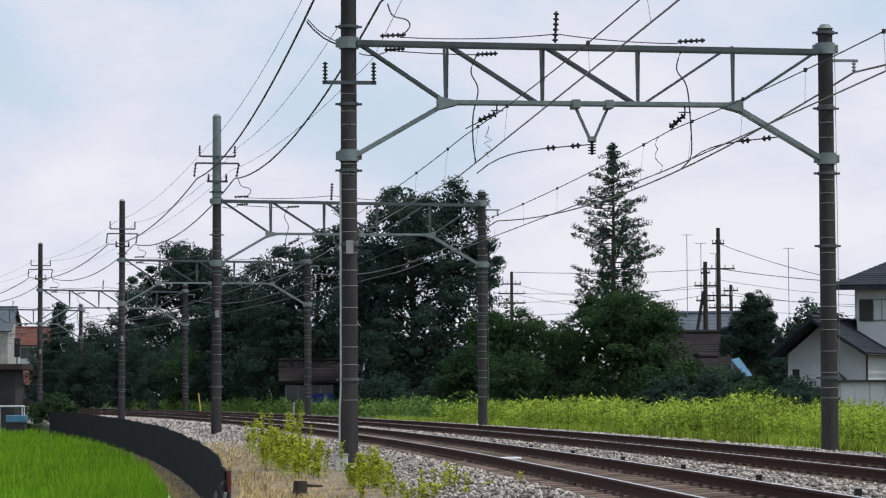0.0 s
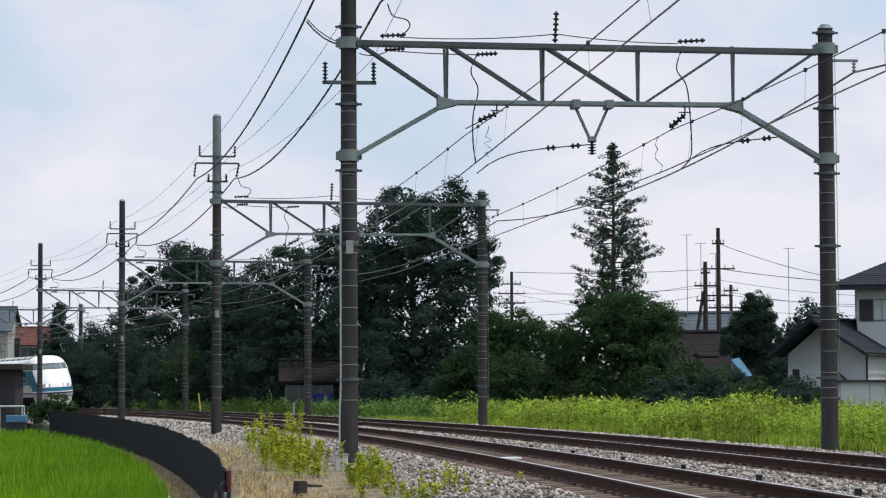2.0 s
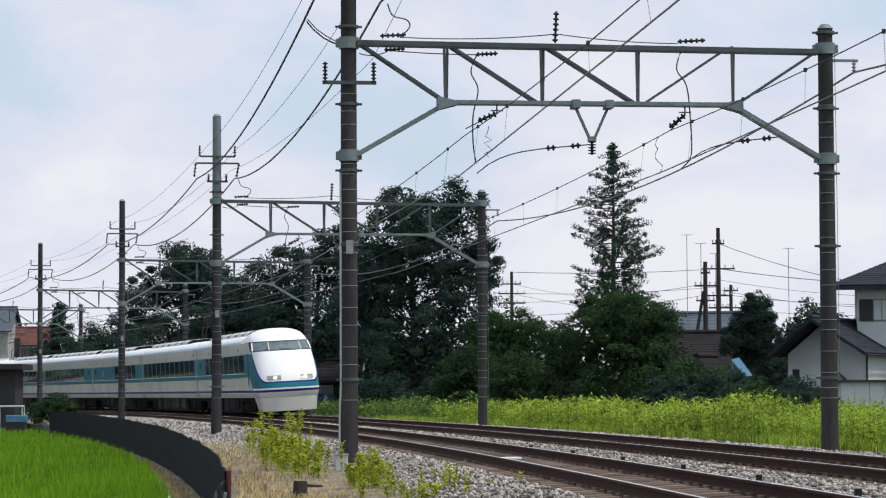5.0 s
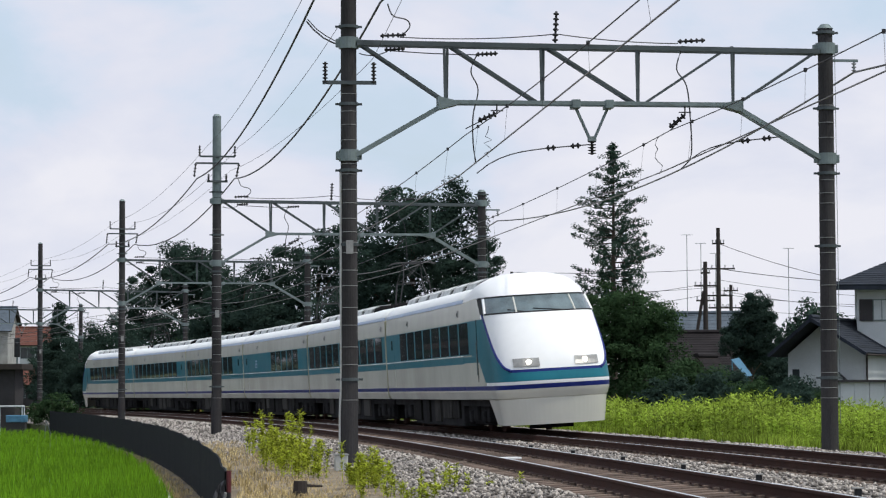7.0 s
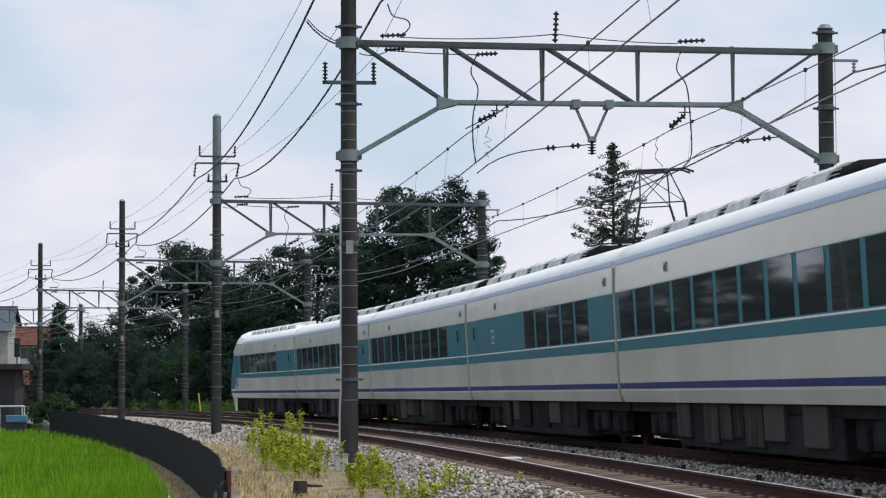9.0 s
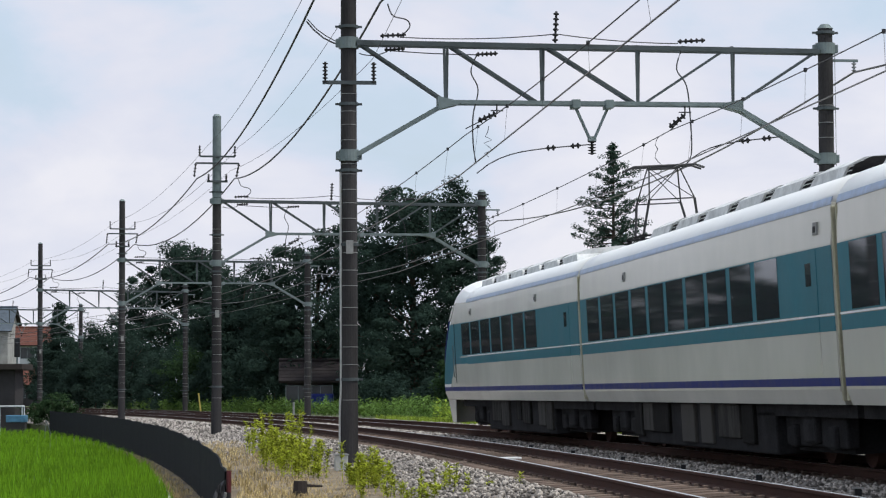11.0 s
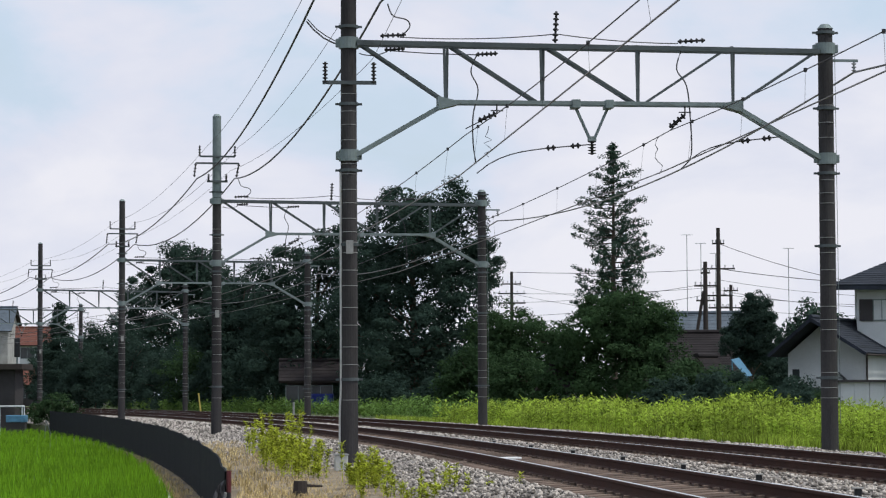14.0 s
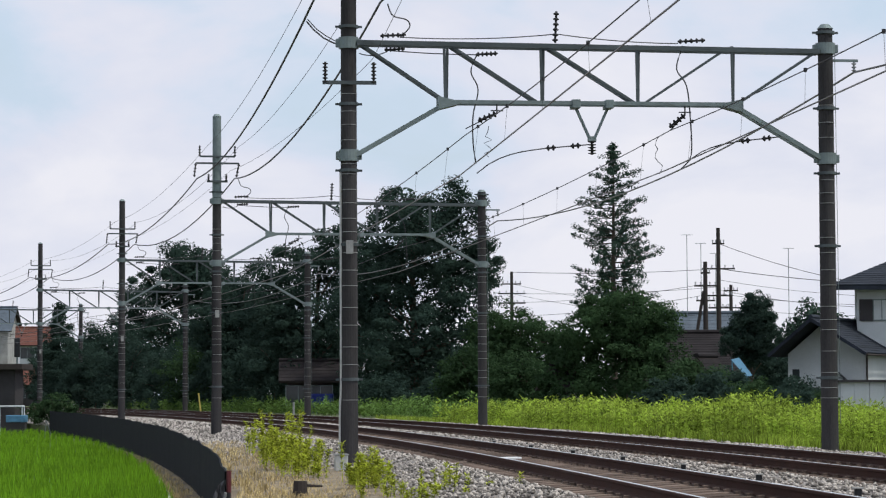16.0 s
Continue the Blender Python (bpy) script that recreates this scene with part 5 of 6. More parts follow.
    tree(-35.4, 240, [(0, 0, 8.2, 0.8, 1.5), (0, 0, 6.8, 1.3, 1.6), (-0.3, 0, 5.0, 1.9, 2.0), (0.4, 0, 3.0, 2.2, 2.0)], "dense dark conical evergreen at the wood's far end", 53, 240, 130, 0.32, 0.20, "leafdark", 0.2)
    conifer(7.85, 120, "tall ragged conifer with a bare dark trunk", 45)
    tree(8.0, 113, [(0, 0, 4.3, 2.1, 1.5), (1.0, 0, 3.5, 1.4, 1.5), (-1.4, 0, 3.7, 1.6, 1.6), (0.1, -0.4, 2.0, 2.6, 1.7)], "bushy broadleaf tree at the conifer's foot", 46, 240, 170, 0.32, 0.16, "leaf", 0.16)
    tree(14.63, 124, [(-0.52, 0, 3.60, 0.95, 0.95), (0.40, 0, 3.80, 1.02, 1.35), (0.42, 0, 5.0, 0.66, 0.95), (-0.02, 0, 4.45, 0.98, 0.85), (0.2, 0, 2.9, 0.7, 0.6)], "dense dark clipped evergreen beside the houses", 47, 420, 130, 0.20, 0.115, "leafdark", 0.14)
    tree(22.5, 160, [(0, 0, 5.9, 1.3, 0.8), (1.3, 0, 5.4, 1.2, 0.9), (-1.0, 0, 5.0, 1.0, 1.0), (0.5, 0, 3.5, 2.0, 1.6)], "open dark pine behind the white house", 48, 70, 70, 0.34, 0.26, "needle", 0.14)
    s = "dense dark green shrub along the wood's edge"
    rng = random.Random(77)
    for x, y, h, r, leaf in ((-27.5, 206, 5.4, 2.6, "leafdark"), (-23.5, 196, 6.0, 2.6, "leafdark"), (-19.5, 188, 5.2, 2.5, "leafdark"), (-16.6, 180, 5.6, 2.4, "leaf"), (-13.6, 174, 6.0, 2.4, "leafdark"),
                             (-10.8, 166, 6.4, 2.4, "leafdark"), (-31.5, 224, 6.2, 3.0, "leafdark"), (-33.5, 250, 7.8, 1.9, "leafdark"), (-38.0, 252, 6.6, 2.4, "leafdark"),
                             (1.2, 128, 3.6, 1.7, "leaf"), (4.0, 126, 3.0, 1.6, "leaf"), (6.0, 121, 4.2, 1.5, "leaf"), (3.0, 146, 4.6, 2.0, "leafdark"), (0.2, 139, 2.4, 1.6, "leafdark"), (-3.4, 141, 2.2, 1.6, "leafdark"),
                             (-5.0, 168, 6.0, 3.2, "leafdark"), (-1.0, 166, 6.2, 3.2, "leafdark"), (2.6, 162, 5.6, 3.0, "leafdark"), (-9.5, 182, 6.2, 3.4, "leafdark"), (16.4, 127, 3.4, 1.6, "leafdark"), (18.8, 150, 4.4, 2.4, "leafdark"), (22.5, 152, 4.2, 2.4, "leafdark"), (13.4, 138, 3.0, 2.0, "leafdark"), (10.6, 134, 3.4, 2.0, "leaf"), (10.0, 108, 2.6, 1.3, "leaf"), (11.4, 107, 1.9, 1.0, "leaf"), (12.4, 104, 1.6, 0.8, "leaf"), (13.7, 103, 1.4, 0.9, "leafdark"), (15.0, 104, 1.0, 0.9, "leaf"), (9.0, 105, 1.8, 1.1, "leafdark"), (14.4, 107, 1.9, 0.8, "leafdark"), (15.7, 108, 1.4, 0.7, "leafdark"), (11.9, 110, 2.3, 1.0, "leafdark"), (10.7, 106, 2.0, 0.9, "leafdark"), (13.2, 109, 1.7, 0.7, "leaf")):
        k = r / 2.4
        tree(x, y, [(0, 0, h * 0.62, r * 0.85, h * 0.36), (-r * 0.55, 0, h * 0.40, r * 0.7, h * 0.36), (r * 0.55, -0.3, h * 0.42, r * 0.7, h * 0.34), (0, -0.3, h * 0.2, r, h * 0.25)], s, rng.randint(1, 9999), int(60 + 60 * k), 76, 0.19 + 0.16 * k, 0.14 + 0.08 * k, leaf, 0.07, name="shrub", limbs=5)
    tree(-21.8, 146, [(0, 0, 1.7, 1.3, 0.7), (-0.9, 0, 1.4, 1.0, 0.7), (0.8, 0, 1.3, 0.9, 0.7)], "low green shrub beside the shed", 91, 70, 80, 0.22, 0.16, "leaf", 0.05, z0=-1.4, name="shrub", limbs=4)


plants()


# ---- houses ----
def slab(bm, quad, thick):
    """A roof plane with thickness below the given quad."""
    q = [Vector(p) for p in quad]
    n = (q[1] - q[0]).cross(q[3] - q[0]).normalized()
    if n.z < 0:
        n = -n
    lo = [bm.verts.new(p - n * thick) for p in q]
    up = [bm.verts.new(p) for p in q]
    for i in range(4):
        j = (i + 1) % 4
        bm.faces.new((lo[i], lo[j], up[j], up[i]))
    bm.faces.new(up)
    bm.faces.new(lo[::-1])
    return bm


def tiled(parent, quad, rows, material, base_material, label=""):
    """A roof plane with its courses of tiles: quad = eave a, eave b, ridge b, ridge a."""
    a, b, c, d = [Vector(p) for p in quad]
    bm = bmesh.new()
    slab(bm, quad, 0.12)
    r = part("roof", bm, base_material, parent, label)
    n = (b - a).cross(d - a).normalized()
    n = n if n.z > 0 else -n
    for i in range(rows):
        f, g = i / rows, (i + 1.12) / rows
        bm = bmesh.new()
        p = [a.lerp(d, f), b.lerp(c, f), b.lerp(c, min(1, g)), a.lerp(d, min(1, g))]
        slab(bm, [p[0] + n * 0.026, p[1] + n * 0.026, p[2] + n * 0.010, p[3] + n * 0.010], 0.02)
        part("tile_course", bm, material, r)
    return r


def window(parent, x0, x1, y, z0, z1, shutter=False, axis="y"):
    bm = bmesh.new()
    for a, b, c, d in ((x0 - 0.05, x1 + 0.05, z0 - 0.05, z0), (x0 - 0.05, x1 + 0.05, z1, z1 + 0.05), (x0 - 0.05, x0, z0, z1), (x1, x1 + 0.05, z0, z1), ((x0 + x1) / 2 - 0.02, (x0 + x1) / 2 + 0.02, z0, z1)):
        box(bm, a, b, y - 0.06, y + 0.02, c, d)
    w = part("window", bm, M["galv"], parent)
    bm = bmesh.new()
    box(bm, x0, x1, y - 0.03, y - 0.015, z0, z1)
    part("pane", bm, M["plaster"] if shutter else M["glass"], w)


def white_house():
    root = Matrix.Translation((15.2, 112, -0.1)) @ Matrix.Rotation(radians(-8), 4, "Z")
    h = thing("house", root)
    tagged(h, "two-storey white plastered house with dark tiled roofs", "house")
    # gabled wing, turned away from the main block
    w = root.inverted() @ Matrix.Translation((14.8, 112, -0.1)) @ Matrix.Rotation(radians(-22), 4, "Z")
    bm = bmesh.new()
    pr = [(0, 0), (3.4, 0), (3.4, 2.85), (1.5, 4.02), (0, 2.75)]
    v = [[bm.verts.new(w @ Vector((x, y, z))) for x, z in pr] for y in (0, 8)]
    for i in range(5):
        bm.faces.new((v[0][i], v[0][(i + 1) % 5], v[1][(i + 1) % 5], v[1][i]))
    bm.faces.new(v[0][::-1])
    bm.faces.new(v[1])
    part("wall", bm, M["plaster"], h)
    bm = bmesh.new()
    box(bm, 2.62, 9.5, 3.4, 9, 0, 5.9)
    part("wall", bm, M["plaster"], h, "white plastered upper storey")

    def at_wing(pts):
        return [w @ Vector(p) for p in pts]
    tiled(h, at_wing([(-0.45, -1.6, 2.72), (-0.45, 8.3, 2.72), (1.4, 8.3, 4.25), (1.4, -1.6, 4.25)]), 12, M["tile"], M["tile"], "dark tiled gable roof")
    tiled(h, at_wing([(3.75, -1.6, 2.76), (3.75, 8.3, 2.76), (1.4, 8.3, 4.25), (1.4, -1.6, 4.25)]), 14, M["tile"], M["tile"])
    for p, q in (((-0.45, 2.66), (1.4, 4.19)), ((1.4, 4.19), (3.75, 2.70))):
        bm = bmesh.new()
        bar(bm, w @ Vector((p[0], -1.6, p[1])), w @ Vector((q[0], -1.6, q[1])), 0.06, 0.13)
        part("barge_board", bm, M["tile"], h)
    tiled(h, [(1.4, 2.3, 5.80), (10.4, 2.3, 5.80), (8.6, 5.6, 7.1), (4.4, 5.6, 7.1)], 12, M["tile"], M["tile"])
    tiled(h, [(1.4, 9.6, 5.80), (1.4, 2.3, 5.80), (4.4, 5.6, 7.1), (4.4, 6.4, 7.1)], 12, M["tile"], M["tile"])
    bm = bmesh.new()
    tube(bm, at_wing([(1.4, -1.6, 4.30), (1.4, 8.3, 4.30)]), 0.10, 8)
    part("ridge", bm, M["tile"], h)
    bm = bmesh.new()
    box(bm, 1.45, 10.3, 2.32, 2.38, 5.58, 5.80)
    part("eave_board", bm, M["tile"], h)
    window(h, 3.35, 4.05, 3.4, 4.3, 5.15, True)
    bm = bmesh.new()
    box(bm, 2.72, 3.3, 3.3, 3.42, 4.25, 5.2)
    part("shutter_box", bm, M["shed"], h)
    bm = bmesh.new()
    box(bm, 0.2, 0.5, -0.05, 0.02, 1.55, 2.1, w)
    part("window", bm, M["glass"], h)
    # vent hood
    bm = bmesh.new()
    arc = [(2.62, 1.35)] + [(2.62 - 0.55 * math.sin(q * math.pi / 14), 1.60 + 0.25 * math.cos(math.pi - q * math.pi / 7)) for q in range(8)]
    rg = [[bm.verts.new(w @ Vector((x + 0.15, y, z + 0.12))) for x, z in arc] for y in (-0.25, 0.0)]
    for q in range(len(arc)):
        k = (q + 1) % len(arc)
        bm.faces.new((rg[0][q], rg[0][k], rg[1][k], rg[1][q]))
    bm.faces.new(rg[0])
    bm.faces.new(rg[1][::-1])
    part("vent_hood", bm, M["rubber"], h, "dark vent hood")
    bm = bmesh.new()
    tube(bm, at_wing([(3.44, -0.05, 2.75), (3.44, -0.05, 0.1)]), 0.04, 8)
    tube(bm, at_wing([(3.80, -1.6, 2.68), (3.80, 8.3, 2.68)]), 0.05, 6)
    part("drainpipe", bm, M["wood"], h)
    bm = bmesh.new()
    box(bm, 0, 3.4, -0.03, 0.0, 1.25, 1.33, w)
    part("sill_band", bm, M["block"], h)
    # white outbuilding in front
    s = thing("outbuilding", Matrix.Translation((16.15, 106.5, 0.06)))
    tagged(s, "low white panelled outbuilding with flat grey roof", "shed")
    for i in range(5):
        bm = bmesh.new()
        box(bm, i * 0.62, i * 0.62 + 0.60, 0, 0.08, 0, 1.35)
        part("panel", bm, M["plaster"], s)
    bm = bmesh.new()
    box(bm, 0.0, 3.1, 0.08, 2.0, 0, 1.36)
    part("body", bm, M["plaster"], s)
    bm = bmesh.new()
    box(bm, -0.15, 3.25, -0.2, 2.1, 1.36, 1.45)
    part("roof", bm, M["shed"], s)


def plain_house(x, y, w, d, eave, ridge, wall, roof, label, rot=0, rows=9, z0=-0.1, windows=2):
    h = thing("house", Matrix.Translation((x, y, z0)) @ Matrix.Rotation(radians(rot), 4, "Z"))
    tagged(h, label, "house", group="houses beyond the tracks")
    bm = bmesh.new()
    pr = [(0, 0), (0, eave), (d / 2, ridge - 0.15), (d, eave), (d, 0)]
    v = [[bm.verts.new((xx, yy, z)) for yy, z in pr] for xx in (-w / 2, w / 2)]
    for i in range(5):
        bm.faces.new((v[0][i], v[0][(i + 1) % 5], v[1][(i + 1) % 5], v[1][i]))
    bm.faces.new(v[0][::-1])
    bm.faces.new(v[1])
    part("wall", bm, M[wall], h)
    o, k = 0.5, (ridge - eave) / (d / 2)
    tiled(h, [(-w / 2 - o, -o, eave - o * k), (w / 2 + o, -o, eave - o * k), (w / 2 + o, d / 2, ridge), (-w / 2 - o, d / 2, ridge)], rows, M[roof], M["wood"])
    tiled(h, [(-w / 2 - o, d + o, eave - o * k), (w / 2 + o, d + o, eave - o * k), (w / 2 + o, d / 2, ridge), (-w / 2 - o, d / 2, ridge)], rows, M[roof], M["wood"])
    bm = bmesh.new()
    tube(bm, [(-w / 2 - o, d / 2, ridge + 0.05), (w / 2 + o, d / 2, ridge + 0.05)], 0.12, 8)
    part("ridge", bm, M[roof], h)
    for i in range(windows):
        cx = -w / 2 + w * (i + 0.5) / windows
        window(h, cx - 0.7, cx + 0.7, 0.0, eave - 1.7, eave - 0.6)
    return h


white_house()
plain_house(12.6, 130, 4.6, 5.0, 2.5, 4.15, "wood", "tin", "old low house with a brown tin roof", 4, 16)
plain_house(12.75, 119, 1.4, 1.6, 1.75, 2.75, "wood", "tin", "small dark shed with a peaked roof beside a tarpaulin", 62, 5, windows=0)
plain_house(16.6, 168, 4.4, 6.0, 4.4, 6.3, "plaster", "blueroof", "house with a blue-grey tiled roof", -6)
plain_house(-7.9, 153.5, 2.6, 3.0, 2.2, 3.1, "wood", "tin", "dark weathered hut in the shade of the trees", 3, 6)
plain_house(6.2, 121, 0.8, 1.8, 1.7, 2.4, "plaster", "tin", "small pale hut half hidden by leaves", 30, 5, windows=0)
plain_house(-44.8, 286, 3.4, 6.0, 6.9, 8.6, "plaster", "redroof", "two-storey house with an orange tiled roof", 8, 9)
plain_house(-42.6, 268, 4.4, 4.0, 2.6, 4.2, "shed", "redroof", "low house with an orange tiled roof", 8, 9)
plain_house(-55.4, 306, 8.5, 8.0, 9.0, 11.6, "block", "blueroof", "tall grey house with a dark roof", 0, 8)
plain_house(-38.0, 300, 9.0, 6.0, 5.2, 6.6, "plaster", "tile", "pale house row behind the trees", 5, 8)


def lineside_shed():
    s = thing("lineside_shed", Matrix.Translation((-27.6, 150, -1.5)))
    tagged(s, "flat-roofed grey-brown clad shed beside the line", "shed")
    bm = bmesh.new()
    box(bm, 0, 2.95, 0, 3, 0, 4.0)
    part("wall", bm, M["shed"], s)
    for i in range(10):
        bm = bmesh.new()
        box(bm, i * 0.295, i * 0.295 + 0.27, -0.02, 0.0, 0.1, 3.95)
        part("cladding_board", bm, M["shed"], s)
    bm = bmesh.new()
    box(bm, -0.4, 3.45, -0.6, 3.4, 4.0, 4.34, bevel=0.03)
    part("roof", bm, M["wood"], s, "dark flat roof")


lineside_shed()


# ---- poles, antennas and small things ----
def utility_pole(x, y, h, label, arms=((0.9, 0.5), (1.5, 0.45)), stay=False):
    u = thing("utility_pole", Matrix.Translation((x, y, -0.1)))
    tagged(u, label, "utility pole", group="utility poles by the houses")
    bm = bmesh.new()
    tube(bm, [(0, 0, -0.3), (0, 0, h)], 0.17, 12, 0.11)
    part("pole", bm, M["wood"], u)
    for d, w in arms:
        bm = bmesh.new()
        box(bm, -w, w, -0.05, 0.05, h - d - 0.05, h - d + 0.04)
        arm = part("crossarm", bm, M["wood"], u)
        for k in (-0.9, -0.4, 0.4, 0.9):
            bm = bmesh.new()
            stack(bm, (k * w, 0, h - d), (0, 0, 1), 0.22, 0.05, 3)
            part("insulator", bm, M["insulw"], arm)
    if stay:
        bm = bmesh.new()
        tube(bm, [(-0.95, 0, 1.5), (-0.1, 0, h - 1.6)], 0.09, 8)
        part("stay", bm, M["wood"], u)
    return u


utility_pole(15.87, 150, 10.6, "tall dark utility pole with several arms", ((0.9, 0.35), (2.35, 0.95), (3.9, 0.8), (4.6, 0.6)))
utility_pole(14.2, 141, 8.2, "shorter dark utility pole with a leaning stay", ((0.6, 0.25), (1.3, 0.6), (2.1, 0.5)), True)
utility_pole(5.0, 190, 10.0, "far utility pole above the trees", ((0.9, 0.7), (1.6, 1.0), (2.3, 1.0)))
utility_pole(20.0, 181, 8.6, "far utility pole behind the houses", ((0.4, 0.5), (1.6, 0.8)))
utility_pole(21.8, 168, 4.0, "short dark pole with a transformer arm", ((0.5, 0.4),))


def hang_wire(a, b, sag, r=0.012, label="thin service wire between utility poles"):
    bm = bmesh.new()
    a, b = Vector(a), Vector(b)
    tube(bm, [a.lerp(b, k / 14) + Vector((0, 0, -4 * sag * (k / 14) * (1 - k / 14))) for k in range(15)], r, 5)
    tagged(link("service_wire", bm, M["wire"]), label, "overhead wire", group="service wires")


hang_wire((15.9, 150, 9.6), (24.5, 150, 7.2), 0.25, 0.018)
hang_wire((15.9, 150, 8.15), (26.5, 150, 7.2), 0.18, 0.022)
hang_wire((15.9, 150, 8.15), (4.0, 150, 8.0), 0.15, 0.016)
hang_wire((14.2, 141, 6.9), (4.0, 160, 6.6), 0.25)
hang_wire((14.2, 141, 6.3), (4.0, 165, 5.9), 0.25)
hang_wire((15.9, 150, 6.7), (27.0, 155, 6.2), 0.2, 0.014)
hang_wire((15.9, 150, 6.0), (27.0, 155, 5.6), 0.25)
hang_wire((15.9, 150, 7.1), (3.0, 155, 7.0), 0.2)
hang_wire((15.9, 150, 5.6), (3.0, 158, 5.5), 0.25)
hang_wire((15.9, 150, 7.5), (27.0, 156, 6.7), 0.2)
hang_wire((15.9, 150, 6.9), (27.0, 158, 6.1), 0.22, 0.014)
hang_wire((5.0, 190, 9.0), (16.0, 200, 8.0), 0.3)
hang_wire((5.0, 190, 8.3), (16.0, 200, 7.3), 0.3)


def antenna(x, y, z0, z1):
    a = thing("antenna", Matrix.Translation((x, y, 0)))
    tagged(a, "thin rooftop television antenna on a mast", "antenna", group="antennas on the roofs")
    bm = bmesh.new()
    tube(bm, [(0, 0, z0), (0, 0, z1)], 0.022, 6)
    part("mast", bm, M["galv"], a)
    bm = bmesh.new()
    tube(bm, [(-0.35, 0, z1), (0.35, 0, z1)], 0.016, 5)
    for k in range(6):
        tube(bm, [(-0.3 + k * 0.12, -0.25, z1), (-0.3 + k * 0.12, 0.25, z1)], 0.008, 4)
    part("yagi", bm, M["galv"], a)


for x, y, z0, z1 in ((15.75, 168, 6.0, 11.2), (16.75, 169, 5.8, 10.7), (17.6, 168, 5.8, 10.0), (22.3, 168, 3.6, 10.3)):
    antenna(x, y, z0, z1)


def small_things():
    # signal
    s = thing("railway_signal", Matrix.Translation((-37.6, 230, 0)))
    tagged(s, "black railway signal with unlit lamps on a post", "railway signal")
    bm = bmesh.new()
    tube(bm, [(0, 0, -0.3), (0, 0, 4.6)], 0.08, 10)
    part("post", bm, M["galv"], s)
    bm = bmesh.new()
    box(bm, -0.26, 0.26, -0.12, 0.1, 4.4, 6.1, bevel=0.06)
    head = part("head", bm, M["rubber"], s)
    for z in (4.75, 5.25, 5.75):
        bm = bmesh.new()
        tube(bm, [(0, -0.16, z), (0, -0.12, z)], 0.11, 14)
        part("lamp", bm, M["glass"], head)
    # yellow leaning post, white stake
    for p, h, lean, m, nm, lb in ((line(165, 5.35), 1.12, -0.16, "yellow", "marker_post", "leaning yellow marker post beyond the tracks"), (line(133, 4.6), 0.62, 0.0, "poleband", "marker_post", "short white marker stake beside the outer track")):
        bm = bmesh.new()
        tube(bm, [(p.x, p.y, -0.2), (p.x + lean, p.y, h)], 0.05, 8)
        tagged(link(nm, bm, M[m]), lb, "post")
    # grey box by the near pole
    b = thing("cable_box", turn_at(50.2) @ Matrix.Translation((LEFT - 0.29, -1.0, -0.62)))
    tagged(b, "small grey cable box at the pole's foot", "box")
    bm = bmesh.new()
    box(bm, -0.12, 0.12, -0.12, 0.12, 0.10, 0.50, bevel=0.015)
    part("case", bm, M["kerb"], b)
    bm = bmesh.new()
    box(bm, -0.135, 0.135, -0.135, 0.135, 0.50, 0.53, bevel=0.008)
    part("lid", bm, M["poleband"], b)
    bm = bmesh.new()
    box(bm, -0.06, 0.04, -0.06, 0.06, -0.1, 0.09)
    part("foot", bm, M["wood"], b)
    # cut stump on the verge
    bm = bmesh.new()
    c = line(38.4, -5.98)
    tube(bm, [(c.x, c.y, -0.7), (c.x + 0.01, c.y, -0.23)], 0.125, 12, 0.10)
    tube(bm, [(c.x + 0.11, c.y + 0.05, -0.30), (c.x + 0.32, c.y + 0.12, -0.31)], 0.022, 8, 0.016)
    tagged(link("stump", bm, M["wood"]), "dark cut stump on the dry verge", "stump")
    # white board between the rails
    bm = bmesh.new()
    m = turn_at(44.2) @ Matrix.Translation((-2.1, 0.5, -0.075)) @ Matrix.Rotation(radians(6), 4, "Z")
    box(bm, -0.20, 0.20, -0.16, 0.16, -0.025, 0.012, m, bevel=0.006)
    tagged(link("white_board", bm, M["white"]), "small white board lying between the rails", "board")
    # inspection markers along the outer track and between the tracks
    first = None
    for o, y in [(4.0, 33 + 6.0 * i) for i in range(9)] + [(0.05, 30 + 5.2 * i) for i in range(7)]:
        m = Matrix.Translation(line(y, o, -0.22))
        if first is None:
            first = thing("track_marker", m)
            tagged(first, "small dark lineside marker block in the ballast", "marker", group="markers in the ballast")
            bm = bmesh.new()
            box(bm, -0.04, 0.04, -0.04, 0.04, 0, 0.13, bevel=0.01)
            part("block", bm, M["rubber"], first)
            bm = bmesh.new()
            box(bm, -0.065, 0.065, -0.05, 0.05, 0.13, 0.145)
            part("cap", bm, M["block"], first)
        else:
            copy_thing(first, m)
    # blue tarpaulin by the houses
    bm = bmesh.new()
    slab(bm, [(12.9, 117, 2.5), (13.6, 117, 1.7), (14.0, 118.2, 1.8), (13.4, 118.2, 2.6)], 0.02)
    tube(bm, [(13.6, 117, -0.2), (13.6, 117, 1.7)], 0.03, 6)
    tube(bm, [(12.95, 117, -0.2), (12.95, 117, 2.4)], 0.03, 6)
    tagged(link("tarpaulin", bm, M["bluetin"]), "pale blue tarpaulin propped up by the houses", "tarpaulin")
    bm = bmesh.new()
    box(bm, -7.8, -6.4, 151.2, 152.2, -0.2, 1.05, bevel=0.05)
    tagged(link("covered_pile", bm, M["navy"]), "pile covered with dark blue sheeting by the hut", "pile")
    # cart with a blue crate at the paddy's far edge
    c = thing("farm_cart", Matrix.Translation((-23.4, 139, -1.45)))
    tagged(c, "small white-framed farm cart with a blue crate", "cart")
    bm = bmesh.new()
    for x in (-0.35, 0.95):
        for y in (0, 0.7):
            tube(bm, [(x, y, 0.0), (x, y, 1.9)], 0.03, 6)
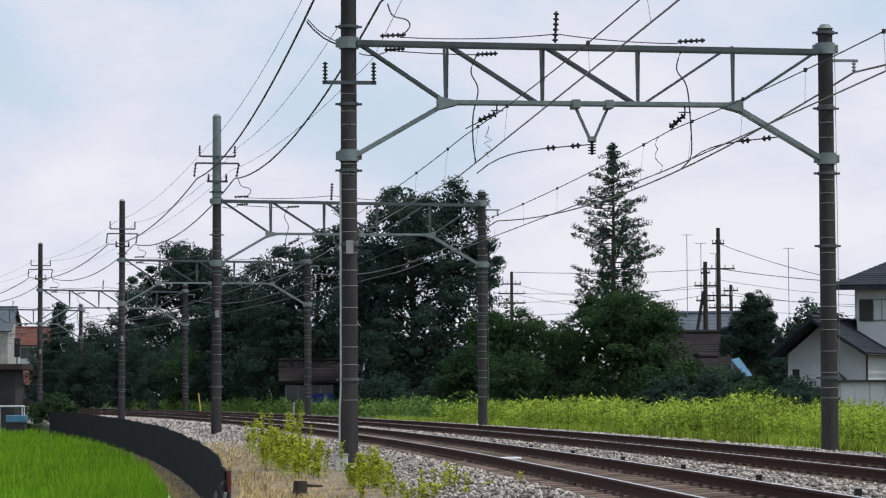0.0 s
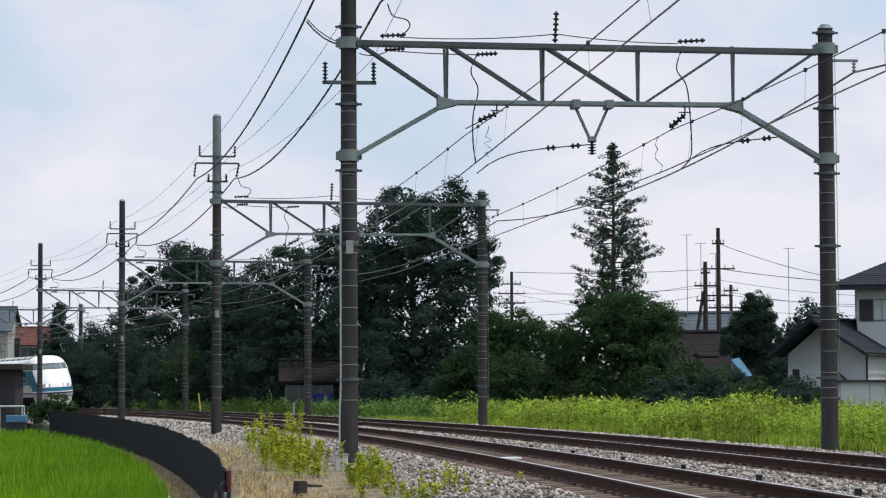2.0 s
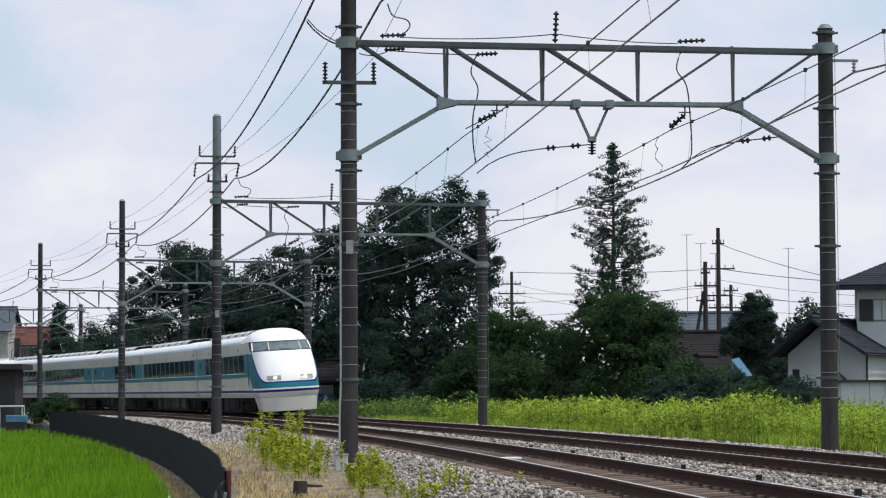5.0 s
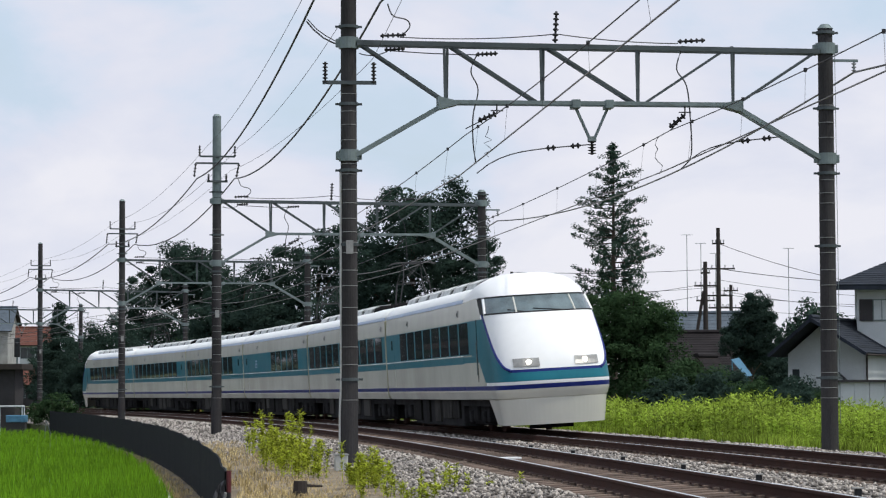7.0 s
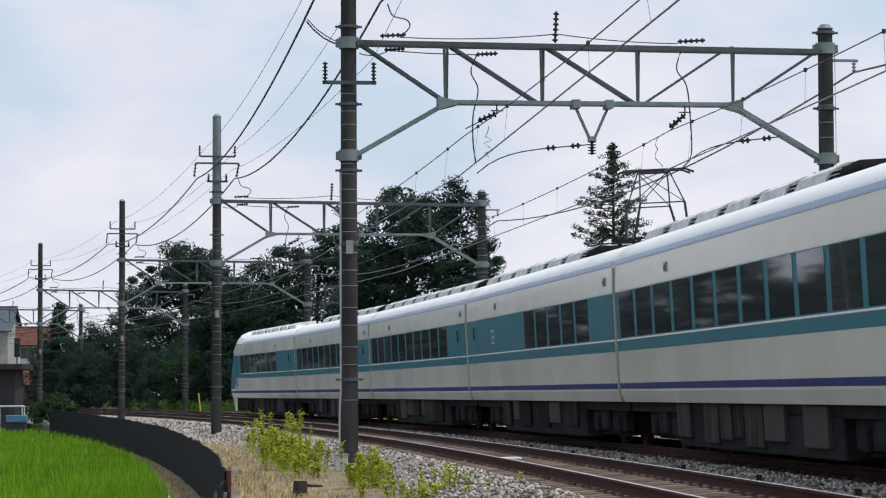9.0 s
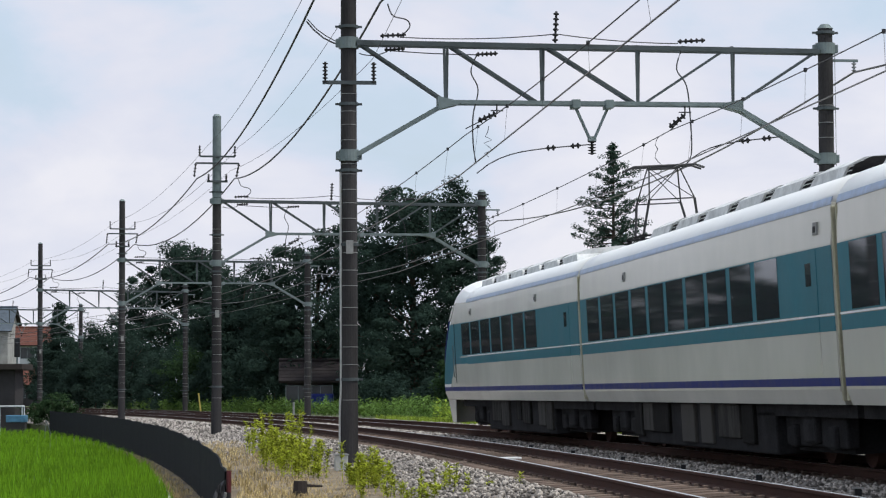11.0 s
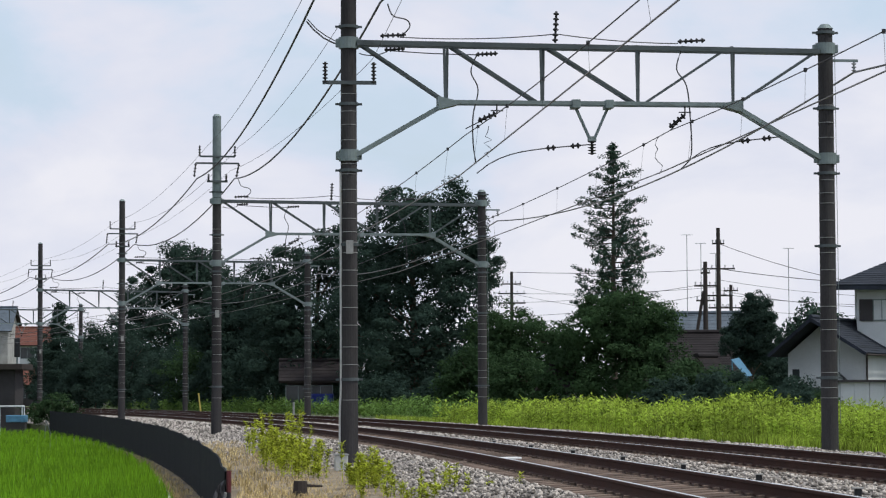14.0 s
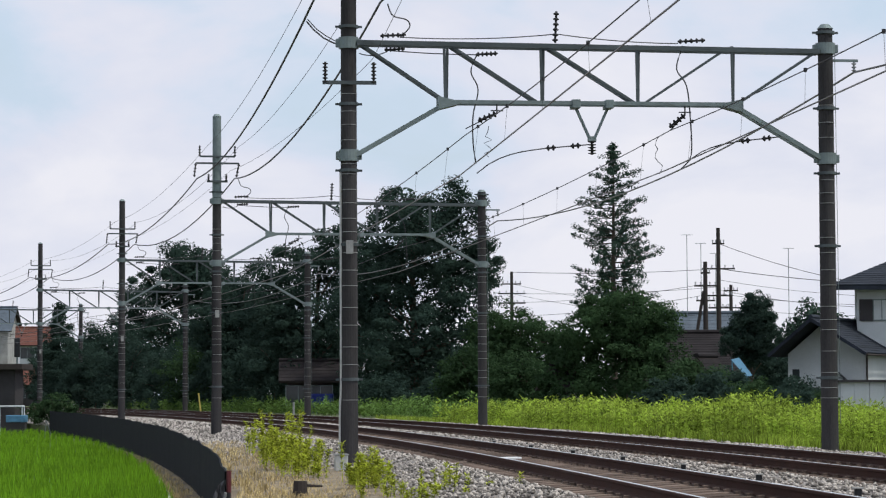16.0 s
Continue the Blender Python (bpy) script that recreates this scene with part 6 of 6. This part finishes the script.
    tube(bm, [(-0.35, 0, 1.9), (0.95, 0, 1.9), (0.95, 0.7, 1.9), (-0.35, 0.7, 1.9), (-0.35, 0, 1.9)], 0.05, 6)
    part("frame", bm, M["plaster"], c)
    bm = bmesh.new()
    box(bm, 0.1, 1.15, -0.1, 0.7, 1.05, 1.42, bevel=0.03)
    part("crate", bm, M["bluetin"], c, "blue plastic crate")
    bm = bmesh.new()
    box(bm, 0.1, 1.1, -0.05, 0.65, 0.0, 1.04)
    part("base", bm, M["shed"], c)
    # two thin stakes leaning together
    for dx in (-0.22, 0.30):
        bm = bmesh.new()
        tube(bm, [(-20.9 + dx, 138, -1.5), (-21.0, 138, -0.3)], 0.025, 6)
        tagged(link("stake", bm, M["galv"]), "thin pale stake leaning at the paddy corner", "stake", group="stakes at the paddy")


small_things()


# ---- woods added out of view: close the place, darken car window reflections ----
def far_wood(name, pts, h, seed, per=26):
    rng = np.random.default_rng(seed)
    pts = np.array(pts, float)
    n = int(len(pts) * per * h / 8)
    k = rng.integers(0, len(pts) - 1, n)
    f = rng.random(n)[:, None]
    c = np.zeros((n, 3))
    c[:, :2] = pts[k] * (1 - f) + pts[k + 1] * f + rng.normal(0, 1.6, (n, 2))
    c[:, 2] = rng.random(n) ** 0.8 * h * (0.72 + 0.28 * np.sin(k * 0.9)) - 1.2
    v, q = quads(rng, c, 3.4)
    tagged(soup(name, v, q, M["leafdark"]), "distant dark wood added to close the fields and darken reflections", "trees", kind="stuff")


far_wood("far_wood", [(-110 - 0.08 * y, y) for y in range(-60, 200, 8)], 10, 61)
far_wood("far_wood", [line(y, -30)[:2] for y in range(165, 345, 6)], 16, 64, 40)
far_wood("far_wood", [(60 + 0.1 * (520 - y), y) for y in range(40, 520, 8)], 9, 63)
far_wood("far_wood", [(x, 480) for x in range(-60, 70, 8)], 9, 62)
# tall unseen pair, placed to be mirrored dark in the panes
far_wood("far_wood", [(x, 436) for x in range(-240, -78, 5)], 24, 65, 95)
far_wood("far_wood", [(-128 - 0.46 * (y - 200), y) for y in range(190, 440, 6)], 22, 66, 80)


motions()
